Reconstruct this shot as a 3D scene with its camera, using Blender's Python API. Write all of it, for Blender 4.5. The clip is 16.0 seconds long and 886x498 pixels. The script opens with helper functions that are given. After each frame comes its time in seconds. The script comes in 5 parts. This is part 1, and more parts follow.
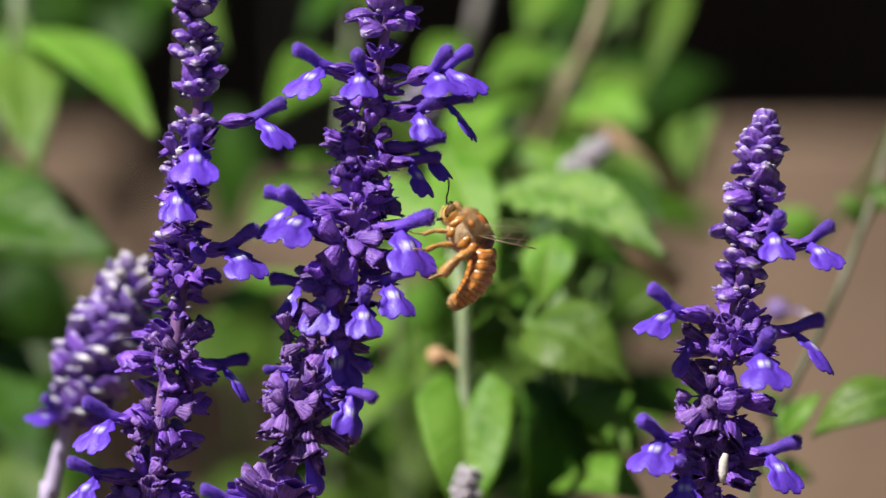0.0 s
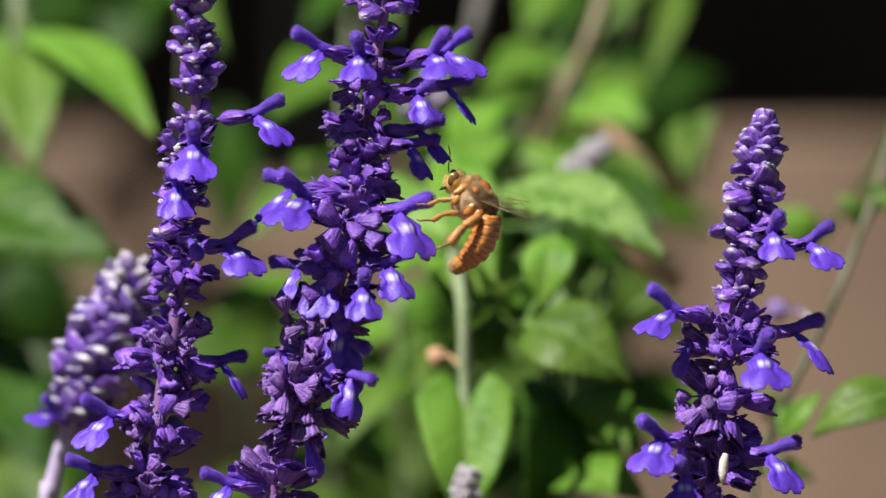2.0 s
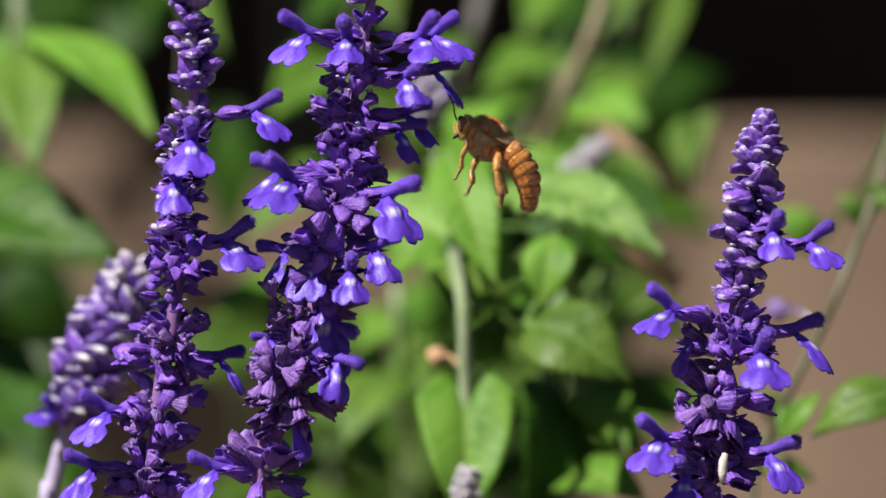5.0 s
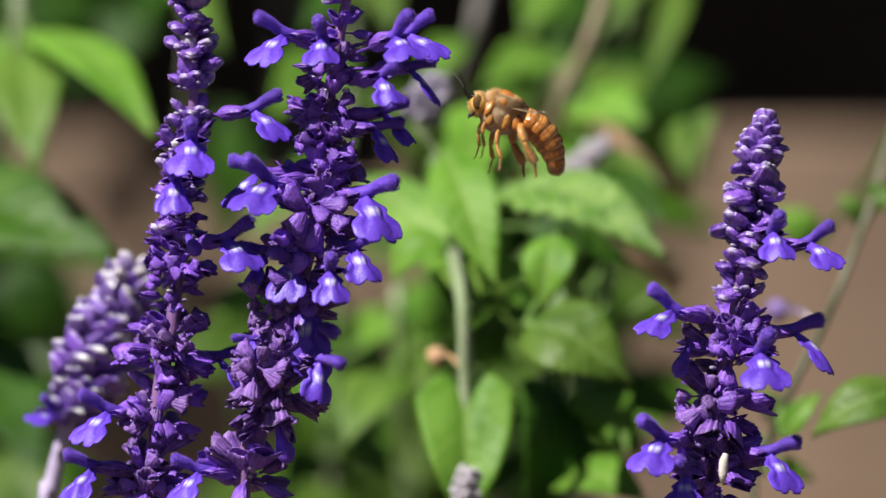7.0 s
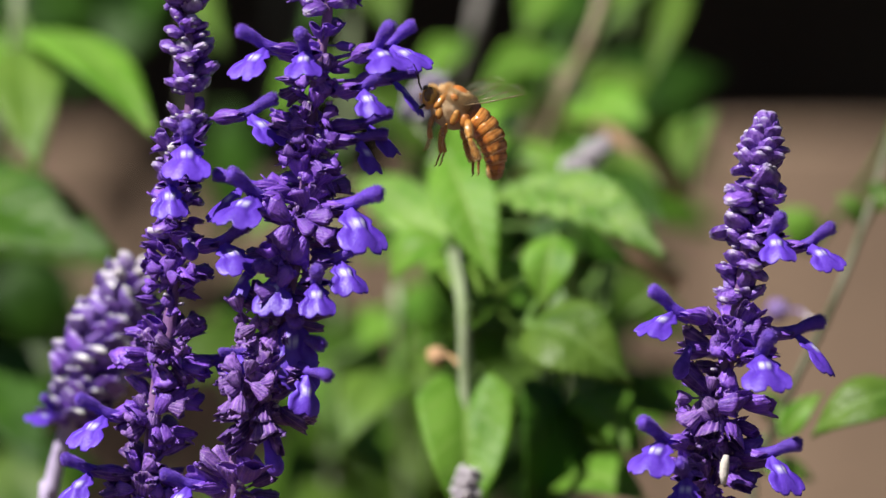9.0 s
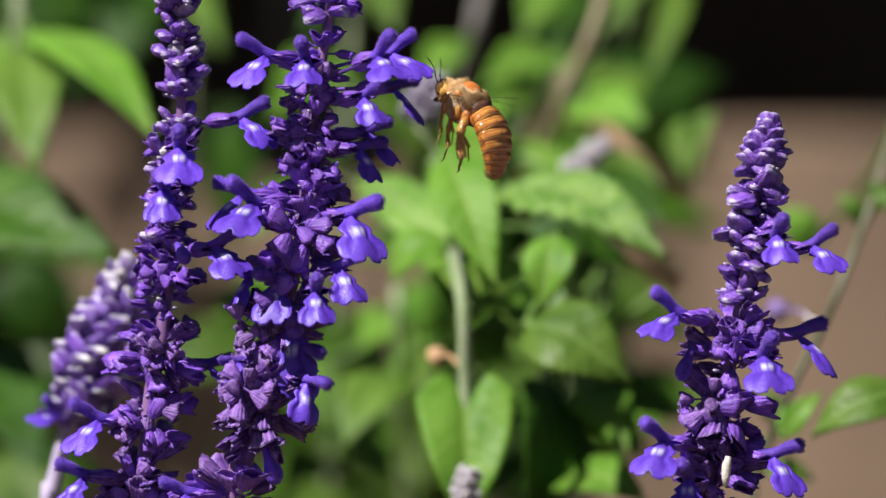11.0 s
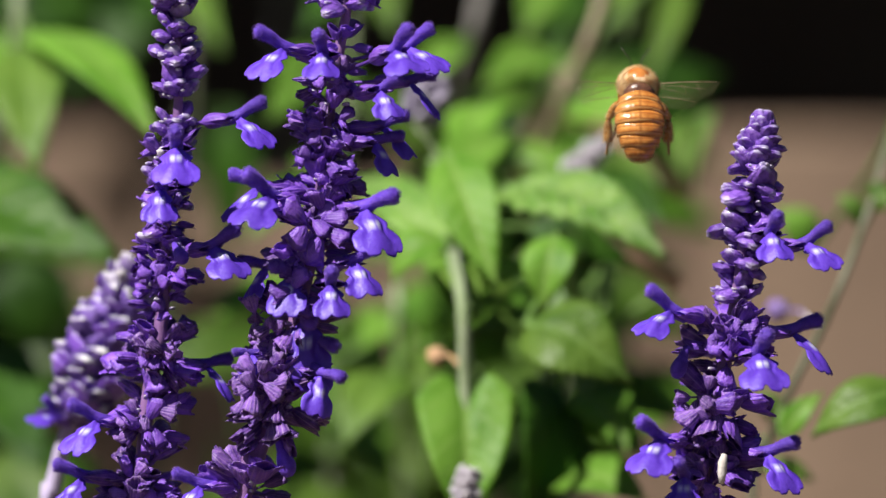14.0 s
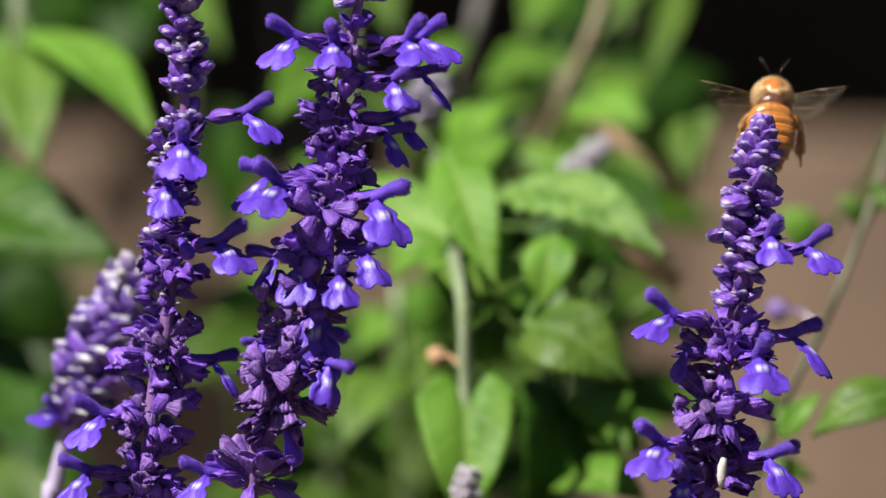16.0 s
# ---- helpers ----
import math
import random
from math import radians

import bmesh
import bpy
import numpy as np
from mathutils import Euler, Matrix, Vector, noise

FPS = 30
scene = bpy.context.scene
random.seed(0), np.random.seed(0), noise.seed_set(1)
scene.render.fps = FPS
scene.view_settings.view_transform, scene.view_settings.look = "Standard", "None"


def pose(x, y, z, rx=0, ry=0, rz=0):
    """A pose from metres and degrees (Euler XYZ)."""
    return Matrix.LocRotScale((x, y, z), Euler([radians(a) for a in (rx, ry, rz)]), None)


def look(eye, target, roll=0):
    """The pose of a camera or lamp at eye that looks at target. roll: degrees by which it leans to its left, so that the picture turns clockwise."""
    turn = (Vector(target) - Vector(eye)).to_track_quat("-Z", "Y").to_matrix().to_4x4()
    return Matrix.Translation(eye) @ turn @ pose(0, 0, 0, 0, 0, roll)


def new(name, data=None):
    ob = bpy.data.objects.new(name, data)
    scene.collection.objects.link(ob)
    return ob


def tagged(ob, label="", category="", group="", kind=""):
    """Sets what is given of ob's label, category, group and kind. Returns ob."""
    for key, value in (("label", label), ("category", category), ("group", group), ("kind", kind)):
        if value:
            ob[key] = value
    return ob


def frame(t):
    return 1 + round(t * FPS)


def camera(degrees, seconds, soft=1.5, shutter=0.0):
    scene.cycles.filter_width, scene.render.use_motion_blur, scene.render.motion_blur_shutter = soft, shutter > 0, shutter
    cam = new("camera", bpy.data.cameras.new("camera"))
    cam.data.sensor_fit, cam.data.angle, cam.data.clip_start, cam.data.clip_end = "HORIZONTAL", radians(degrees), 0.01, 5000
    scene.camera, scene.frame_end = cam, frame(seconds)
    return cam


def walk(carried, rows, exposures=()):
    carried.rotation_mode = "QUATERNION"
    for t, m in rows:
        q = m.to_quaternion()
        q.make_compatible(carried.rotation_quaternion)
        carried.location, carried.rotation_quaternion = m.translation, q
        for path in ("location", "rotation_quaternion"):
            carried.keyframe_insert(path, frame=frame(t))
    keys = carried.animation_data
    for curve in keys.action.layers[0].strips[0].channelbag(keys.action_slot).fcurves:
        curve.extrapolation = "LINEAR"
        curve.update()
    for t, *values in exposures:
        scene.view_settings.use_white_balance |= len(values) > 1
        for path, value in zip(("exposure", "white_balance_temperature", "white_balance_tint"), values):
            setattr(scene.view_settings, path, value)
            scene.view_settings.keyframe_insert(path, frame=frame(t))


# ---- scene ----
# ---- camera ----
EYE = pose(0, -1.0, 0.5, 90, 0, 0)
cam = camera(8.966, 16.0)
cam.data.dof.use_dof = True
cam.data.dof.focus_distance = 0.997
cam.data.dof.aperture_fstop = 9.8
walk(cam, [(0.0, EYE), (16.0, EYE)], exposures=[(0.0, 0.52), (16.0, 0.52)])

# ---- light: high summer sun from the left, clear sky ----
SUN_HIGH, SUN_TURN = radians(50), radians(232)
world = bpy.data.worlds.new("sky")
scene.world = world
world.use_nodes = True
sky = world.node_tree.nodes.new("ShaderNodeTexSky")
sky.sky_type, sky.sun_disc = "NISHITA", False
sky.sun_elevation, sky.sun_rotation = SUN_HIGH, SUN_TURN
backing = world.node_tree.nodes["Background"]
backing.inputs["Strength"].default_value = 0.024
world.node_tree.links.new(sky.outputs["Color"], backing.inputs["Color"])
sun = new("sun", bpy.data.lights.new("sun", "SUN"))
sun.data.energy, sun.data.angle, sun.data.color = 5.0, radians(0.53), (1.0, 0.95, 0.87)
sun_way = Vector((math.sin(SUN_TURN) * math.cos(SUN_HIGH), math.cos(SUN_TURN) * math.cos(SUN_HIGH), math.sin(SUN_HIGH)))
sun.matrix_world = look(sun_way * 5, (0, 0, 0))


# ---- materials ----
def mat(name, base, alt, scale, rough=0.5, fine=0.0, bump=0.0, see=None, share=0.35, vary=0.25, sheen=0.0, spec=0.5):
    """A surface of two blended colours; scale: blotches per metre; fine, bump: grain per metre and its depth; see: colour of light let through."""
    m = bpy.data.materials.new(name)
    m.use_nodes = True
    t = m.node_tree
    n, k = t.nodes, t.links
    p = n["Principled BSDF"]
    co = n.new("ShaderNodeTexCoord")
    big = n.new("ShaderNodeTexNoise")
    big.inputs["Scale"].default_value, big.inputs["Detail"].default_value = scale, 4
    k.new(co.outputs["Object"], big.inputs["Vector"])
    ramp = n.new("ShaderNodeValToRGB")
    ramp.color_ramp.elements[0].position, ramp.color_ramp.elements[1].position = 0.36, 0.64
    ramp.color_ramp.elements[0].color, ramp.color_ramp.elements[1].color = (*base, 1), (*alt, 1)
    k.new(big.outputs["Fac"], ramp.inputs["Fac"])
    info = n.new("ShaderNodeObjectInfo")
    span = n.new("ShaderNodeMapRange")
    span.inputs["To Min"].default_value, span.inputs["To Max"].default_value = 1 - vary, 1 + vary
    k.new(info.outputs["Random"], span.inputs["Value"])
    hsv = n.new("ShaderNodeHueSaturation")
    k.new(span.outputs["Result"], hsv.inputs["Value"])
    k.new(ramp.outputs["Color"], hsv.inputs["Color"])
    colour = hsv.outputs["Color"]
    k.new(colour, p.inputs["Base Color"])
    p.inputs["Roughness"].default_value = rough
    p.inputs["Sheen Weight"].default_value = sheen
    p.inputs["Specular IOR Level"].default_value = spec
    if fine:
        grain = n.new("ShaderNodeTexNoise")
        grain.inputs["Scale"].default_value, grain.inputs["Detail"].default_value = fine, 3
        k.new(co.outputs["Object"], grain.inputs["Vector"])
        b = n.new("ShaderNodeBump")
        b.inputs["Distance"].default_value, b.inputs["Strength"].default_value = bump, 0.8
        k.new(grain.outputs["Fac"], b.inputs["Height"])
        k.new(b.outputs["Normal"], p.inputs["Normal"])
    if see:
        glow = n.new("ShaderNodeBsdfTranslucent")
        tint = n.new("ShaderNodeMix")
        tint.data_type, tint.blend_type = "RGBA", "MIX"
        tint.inputs["Factor"].default_value = 0.5
        tint.inputs["A"].default_value = (*see, 1)
        k.new(colour, tint.inputs["B"])
        k.new(tint.outputs["Result"], glow.inputs["Color"])
        mix = n.new("ShaderNodeMixShader")
        mix.inputs["Fac"].default_value = share
        k.new(p.outputs["BSDF"], mix.inputs[1])
        k.new(glow.outputs["BSDF"], mix.inputs[2])
        k.new(mix.outputs["Shader"], n["Material Output"].inputs["Surface"])
    return m


def marked(m, low, high, half, tint, soft=0.0006):
    """Adds a pale mark to a petal material, from height low to high (metres) and half metres to each side of its middle line."""
    t = m.node_tree
    n, k = t.nodes, t.links
    p = n["Principled BSDF"]
    old = p.inputs["Base Color"].links[0].from_socket
    co = n.new("ShaderNodeTexCoord")
    sep = n.new("ShaderNodeSeparateXYZ")
    k.new(co.outputs["Object"], sep.inputs["Vector"])
    rise = n.new("ShaderNodeMapRange")
    rise.inputs["From Min"].default_value, rise.inputs["From Max"].default_value = low, high
    k.new(sep.outputs["Z"], rise.inputs["Value"])
    side = n.new("ShaderNodeMath")
    side.operation = "ABSOLUTE"
    k.new(sep.outputs["Y"], side.inputs[0])
    off = n.new("ShaderNodeMath")
    off.operation, off.inputs[1].default_value = "SUBTRACT", half * 0.6
    k.new(side.outputs["Value"], off.inputs[0])
    far = n.new("ShaderNodeMath")
    far.operation = "ABSOLUTE"
    k.new(off.outputs["Value"], far.inputs[0])
    near = n.new("ShaderNodeMapRange")
    near.inputs["From Min"].default_value, near.inputs["From Max"].default_value = half * 0.25 + soft, half * 0.25
    k.new(far.outputs["Value"], near.inputs["Value"])
    fall = n.new("ShaderNodeMapRange")
    fall.inputs["From Min"].default_value, fall.inputs["From Max"].default_value = high + 0.0008, high
    k.new(sep.outputs["Z"], fall.inputs["Value"])
    patch = n.new("ShaderNodeMath")
    patch.operation = "MULTIPLY"
    k.new(rise.outputs["Result"], patch.inputs[0])
    k.new(fall.outputs["Result"], patch.inputs[1])
    both = n.new("ShaderNodeMath")
    both.operation = "MULTIPLY"
    k.new(patch.outputs["Value"], both.inputs[0])
    k.new(near.outputs["Result"], both.inputs[1])
    mix = n.new("ShaderNodeMix")
    mix.data_type = "RGBA"
    mix.inputs["B"].default_value = (*tint, 1)
    k.new(old, mix.inputs["A"])
    k.new(both.outputs["Value"], mix.inputs["Factor"])
    k.new(mix.outputs["Result"], p.inputs["Base Color"])
    return m


CALYX = mat("calyx_purple", (0.090, 0.025, 0.36), (0.24, 0.088, 0.64), 450, 0.4, 2600, 0.0003, (0.22, 0.05, 0.6), 0.08, 0.3, 0.02)
CALYX_OLD = mat("calyx_dry_purple", (0.068, 0.022, 0.225), (0.25, 0.108, 0.50), 700, 0.5, 2600, 0.0003, (0.24, 0.08, 0.5), 0.08, 0.4, 0.02)
BUD = mat("bud_purple", (0.096, 0.030, 0.32), (0.25, 0.108, 0.57), 700, 0.26, 2400, 0.0003, (0.2, 0.05, 0.42), 0.1, 0.3, 0.05, 0.8)
BUD_PALE = mat("bud_pale", (0.17, 0.085, 0.36), (0.38, 0.28, 0.58), 420, 0.5, 2400, 0.00025, (0.3, 0.2, 0.5), 0.1, 0.3, 0.08)
HOOD = mat("hood_violet", (0.075, 0.018, 0.40), (0.155, 0.055, 0.64), 500, 0.6, 3000, 0.0003, (0.13, 0.02, 0.6), 0.15, 0.2, 0.1)
PETAL = marked(mat("petal_violet", (0.122, 0.043, 0.58), (0.188, 0.082, 0.76), 350, 0.45, 1800, 0.00012, (0.15, 0.035, 0.85), 0.2, 0.15, 0.0), -0.0036, -0.0026, 0.0009, (0.74, 0.72, 0.97), 0.0004)
FUZZ = mat("petal_hair", (0.13, 0.05, 0.46), (0.24, 0.12, 0.62), 500, 0.6, vary=0.1)
BUD_GREY = mat("bud_grey", (0.32, 0.29, 0.36), (0.55, 0.51, 0.56), 300, 0.6, 2000, 0.0002, vary=0.2)
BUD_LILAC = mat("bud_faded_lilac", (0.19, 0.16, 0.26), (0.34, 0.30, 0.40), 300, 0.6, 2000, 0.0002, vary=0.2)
BEE_BACK = mat("bee_back_plate", (0.52, 0.155, 0.032), (0.68, 0.27, 0.07), 500, 0.25, 1800, 0.00006, vary=0.03, spec=0.6)
STEM = mat("stem_purple", (0.12, 0.05, 0.18), (0.28, 0.14, 0.34), 200, 0.5, 2500, 0.0001, vary=0.1, sheen=0.1)
LEAFSTALK = mat("leafstalk_green", (0.10, 0.20, 0.035), (0.16, 0.27, 0.07), 120, 0.55, 1500, 0.0002, vary=0.15)
STEM_PALE = mat("stem_grey_lilac", (0.33, 0.27, 0.45), (0.46, 0.39, 0.58), 150, 0.6, 2500, 0.0001, vary=0.1, sheen=0.3)
STEM_GREEN = mat("stem_green", (0.22, 0.30, 0.13), (0.38, 0.45, 0.28), 120, 0.55, 1500, 0.0002, vary=0.15, sheen=0.2)
STEM_DULL = mat("stem_dull_green", (0.085, 0.095, 0.05), (0.20, 0.20, 0.14), 60, 0.6, 1500, 0.0002, vary=0.1)
STEM_GREY = mat("stem_grey", (0.17, 0.16, 0.15), (0.27, 0.25, 0.24), 120, 0.65, 1500, 0.0002, vary=0.1)
STEM_TAN = mat("stem_tan", (0.30, 0.25, 0.15), (0.42, 0.36, 0.24), 120, 0.65, 1500, 0.0002, vary=0.1)
TWIG = mat("twig_brown", (0.25, 0.155, 0.09), (0.38, 0.25, 0.15), 120, 0.75, 900, 0.0004, vary=0.15)
DRY = mat("dry_straw", (0.62, 0.56, 0.52), (0.78, 0.73, 0.70), 300, 0.7, 1500, 0.0002, vary=0.1)
DRY_LEAF = mat("dry_bud_brown", (0.42, 0.24, 0.12), (0.60, 0.38, 0.22), 300, 0.7, vary=0.05)
LEAF = mat("leaf_green", (0.070, 0.155, 0.017), (0.140, 0.245, 0.037), 110, 0.42, 420, 0.0005, (0.199, 0.4, 0.013), 0.40, 0.25, 0.0, 0.3)
LEAF_MID = mat("leaf_mid_green", (0.0421, 0.12, 0.0104), (0.0877, 0.19, 0.0208), 110, 0.42, 420, 0.0005, (0.14, 0.34, 0.013), 0.36, 0.2, 0.0, 0.3)
LEAF_BRIGHT = mat("leaf_fresh_green", (0.101, 0.26, 0.020), (0.190, 0.385, 0.050), 110, 0.45, 420, 0.0004, (0.255, 0.52, 0.026), 0.38, 0.2, 0.0, 0.22)
# Paler leaf green; part of the glossy highlight is put into its colour.
LEAF_PALE = mat("leaf_downy_green", (0.118, 0.285, 0.030), (0.27, 0.465, 0.09), 190, 0.36, 600, 0.0016, (0.234, 0.45, 0.039), 0.3, 0.1, 0.05, 0.55)
# Darker copy of the leaf green, with shade put into its colour.
LEAF_SHADED = mat("leaf_deep_green", (0.0211, 0.068, 0.0065), (0.0445, 0.12, 0.0117), 110, 0.5, 420, 0.0005, (0.0585, 0.2, 0.0052), 0.3, 0.3, 0.0, 0.2)
FENCE = mat("fence_wood", (0.168, 0.113, 0.077), (0.258, 0.178, 0.124), 9, 0.8, 160, 0.001, vary=0.18)
# Dark wall tone that stands in for the black shade beyond the fence.
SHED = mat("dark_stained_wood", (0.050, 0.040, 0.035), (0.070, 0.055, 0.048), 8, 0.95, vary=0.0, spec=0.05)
SOIL = mat("soil", (0.06, 0.042, 0.03), (0.13, 0.09, 0.06), 14, 0.9, 180, 0.01, vary=0)
AMBER = mat("bee_amber", (0.42, 0.145, 0.024), (0.76, 0.40, 0.10), 520, 0.22, 1800, 0.0002, (0.9, 0.42, 0.08), 0.08, 0.06, 0.0, 0.8)
AMBER_DARK = mat("bee_russet", (0.40, 0.125, 0.028), (0.62, 0.25, 0.06), 600, 0.3, 2200, 0.0001, vary=0.1)
BEE_FACE = mat("bee_yellow", (0.56, 0.33, 0.06), (0.76, 0.47, 0.14), 600, 0.35, 2200, 0.0001, vary=0.05)
BEE_FUR = mat("bee_fur", (0.74, 0.46, 0.19), (0.96, 0.78, 0.48), 500, 0.4, vary=0.05, see=(0.98, 0.76, 0.44), share=0.45, spec=0.8)
BEE_FUR_GREY = mat("bee_side_fur", (0.66, 0.46, 0.27), (0.92, 0.74, 0.52), 420, 0.7, 3200, 0.00018, vary=0.05, see=(0.85, 0.7, 0.5), share=0.3, spec=0.2)
BEE_BLACK = mat("bee_black", (0.014, 0.010, 0.008), (0.03, 0.02, 0.014), 600, 0.35, vary=0.1)
BEE_FOOT = mat("bee_foot", (0.16, 0.06, 0.02), (0.34, 0.14, 0.045), 900, 0.4, vary=0.1)
BEE_EYE = mat("bee_eye", (0.075, 0.038, 0.012), (0.19, 0.105, 0.035), 700, 0.1, vary=0.02, spec=0.8)
WAIST = mat("bee_waist", (0.10, 0.045, 0.03), (0.17, 0.075, 0.045), 600, 0.3, 2200, 0.0001, vary=0.1)
VEIN = mat("wing_vein", (0.16, 0.11, 0.06), (0.34, 0.26, 0.17), 300, 0.25, vary=0.05, spec=0.8)
WING = bpy.data.materials.new("wing_membrane")
WING.use_nodes = True
w_n, w_k = WING.node_tree.nodes, WING.node_tree.links
w_p = w_n["Principled BSDF"]
w_p.inputs["Base Color"].default_value, w_p.inputs["Roughness"].default_value = (0.24, 0.17, 0.09, 1), 0.4
w_clear, w_mix, w_noise = w_n.new("ShaderNodeBsdfTransparent"), w_n.new("ShaderNodeMixShader"), w_n.new("ShaderNodeTexNoise")
w_noise.inputs["Scale"].default_value = 700
w_span = w_n.new("ShaderNodeMapRange")
w_span.inputs["To Min"].default_value, w_span.inputs["To Max"].default_value = 0.006, 0.045
w_k.new(w_noise.outputs["Fac"], w_span.inputs["Value"])
w_k.new(w_span.outputs["Result"], w_mix.inputs["Fac"])
w_k.new(w_clear.outputs["BSDF"], w_mix.inputs[1])
w_k.new(w_p.outputs["BSDF"], w_mix.inputs[2])
w_k.new(w_mix.outputs["Shader"], w_n["Material Output"].inputs["Surface"])


def banded(m, first, last, tint, share):
    """Turns a material to a second colour towards its far rim, between two places along its length (metres)."""
    t = m.node_tree
    n, k = t.nodes, t.links
    p = n["Principled BSDF"]
    old = p.inputs["Base Color"].links[0].from_socket
    co, sep, span, mix = n.new("ShaderNodeTexCoord"), n.new("ShaderNodeSeparateXYZ"), n.new("ShaderNodeMapRange"), n.new("ShaderNodeMix")
    k.new(co.outputs["Object"], sep.inputs["Vector"])
    k.new(sep.outputs["X"], span.inputs["Value"])
    span.inputs["From Min"].default_value, span.inputs["From Max"].default_value, span.inputs["To Max"].default_value = first, last, share
    mix.data_type = "RGBA"
    mix.inputs["B"].default_value = (*tint, 1)
    k.new(span.outputs["Result"], mix.inputs["Factor"])
    k.new(old, mix.inputs["A"])
    k.new(mix.outputs["Result"], p.inputs["Base Color"])
    return m


def mottled(m, scale, tint, share, low=0.5, high=0.66):
    """Fine irregular spots of a second colour, scale per metre."""
    t = m.node_tree
    n, k = t.nodes, t.links
    p = n["Principled BSDF"]
    old = p.inputs["Base Color"].links[0].from_socket
    co, grain, span, mix = n.new("ShaderNodeTexCoord"), n.new("ShaderNodeTexNoise"), n.new("ShaderNodeMapRange"), n.new("ShaderNodeMix")
    k.new(co.outputs["Object"], grain.inputs["Vector"])
    grain.inputs["Scale"].default_value, grain.inputs["Detail"].default_value = scale, 3
    k.new(grain.outputs["Fac"], span.inputs["Value"])
    span.inputs["From Min"].default_value, span.inputs["From Max"].default_value, span.inputs["To Max"].default_value = low, high, share
    mix.data_type = "RGBA"
    mix.inputs["B"].default_value = (*tint, 1)
    k.new(span.outputs["Result"], mix.inputs["Factor"])
    k.new(old, mix.inputs["A"])
    k.new(mix.outputs["Result"], p.inputs["Base Color"])
    return m


def lined(m, axis, at, half, tint, share):
    """One soft dark line across a shell, at a place on its X or Y axis (metres)."""
    t = m.node_tree
    n, k = t.nodes, t.links
    p = n["Principled BSDF"]
    old = p.inputs["Base Color"].links[0].from_socket
    co, sep, off, far, span, mix = n.new("ShaderNodeTexCoord"), n.new("ShaderNodeSeparateXYZ"), n.new("ShaderNodeMath"), n.new("ShaderNodeMath"), n.new("ShaderNodeMapRange"), n.new("ShaderNodeMix")
    k.new(co.outputs["Object"], sep.inputs["Vector"])
    off.operation, far.operation = "SUBTRACT", "ABSOLUTE"
    k.new(sep.outputs[axis], off.inputs[0])
    off.inputs[1].default_value = at
    k.new(off.outputs["Value"], far.inputs[0])
    k.new(far.outputs["Value"], span.inputs["Value"])
    span.inputs["From Min"].default_value, span.inputs["From Max"].default_value, span.inputs["To Max"].default_value = half, 0.0, share
    mix.data_type = "RGBA"
    mix.inputs["B"].default_value = (*tint, 1)
    k.new(span.outputs["Result"], mix.inputs["Factor"])
    k.new(old, mix.inputs["A"])
    k.new(mix.outputs["Result"], p.inputs["Base Color"])


mottled(AMBER, 900, (0.26, 0.07, 0.014), 0.6)
mottled(BEE_FUR_GREY, 1300, (0.30, 0.17, 0.09), 0.4)
mottled(BEE_FUR, 900, (0.52, 0.27, 0.08), 0.4)
SHELL = mat("bee_shell", (0.60, 0.205, 0.036), (0.89, 0.44, 0.115), 300, 0.2, 1500, 0.00016, (0.95, 0.5, 0.12), 0.12, 0.08, 0.0, 0.8)


def streaked(m, tint, share):
    """Fine uneven streaks that run across the length of a shell."""
    t = m.node_tree
    n, k = t.nodes, t.links
    p = n["Principled BSDF"]
    old = p.inputs["Base Color"].links[0].from_socket
    co, place, grain, span, mix = n.new("ShaderNodeTexCoord"), n.new("ShaderNodeMapping"), n.new("ShaderNodeTexNoise"), n.new("ShaderNodeMapRange"), n.new("ShaderNodeMix")
    k.new(co.outputs["Object"], place.inputs["Vector"])
    place.inputs["Scale"].default_value = (1400, 160, 160)
    k.new(place.outputs["Vector"], grain.inputs["Vector"])
    grain.inputs["Scale"].default_value = 1.0
    k.new(grain.outputs["Fac"], span.inputs["Value"])
    span.inputs["From Min"].default_value, span.inputs["From Max"].default_value, span.inputs["To Max"].default_value = 0.48, 0.62, share
    mix.data_type = "RGBA"
    mix.inputs["B"].default_value = (*tint, 1)
    k.new(span.outputs["Result"], mix.inputs["Factor"])
    k.new(old, mix.inputs["A"])
    k.new(mix.outputs["Result"], p.inputs["Base Color"])


streaked(SHELL, (0.40, 0.11, 0.018), 0.35)
mottled(SHELL, 700, (0.40, 0.11, 0.02), 0.5)
lined(SHELL, "X", -0.00065, 0.00024, (0.26, 0.065, 0.014), 0.75)
lined(SHELL, "Y", 0.0, 0.00045, (0.26, 0.065, 0.014), 0.6)
TERGITE = banded(SHELL, -0.00150, -0.00168, (0.22, 0.050, 0.012), 0.8)
banded(SHELL, -0.00174, -0.00182, (0.80, 0.42, 0.13), 0.7)
BUD_RIM = banded(mat("bud_rimmed", (0.100, 0.042, 0.29), (0.25, 0.145, 0.52), 420, 0.38, 2400, 0.0003, (0.3, 0.2, 0.5), 0.1, 0.3, 0.08), 0.0044, 0.0049, (0.90, 0.88, 0.92), 0.95)
banded(BUD, 0.0046, 0.0054, (0.80, 0.75, 0.88), 0.6)
banded(BUD_PALE, 0.0036, 0.0052, (0.80, 0.77, 0.82), 0.75)


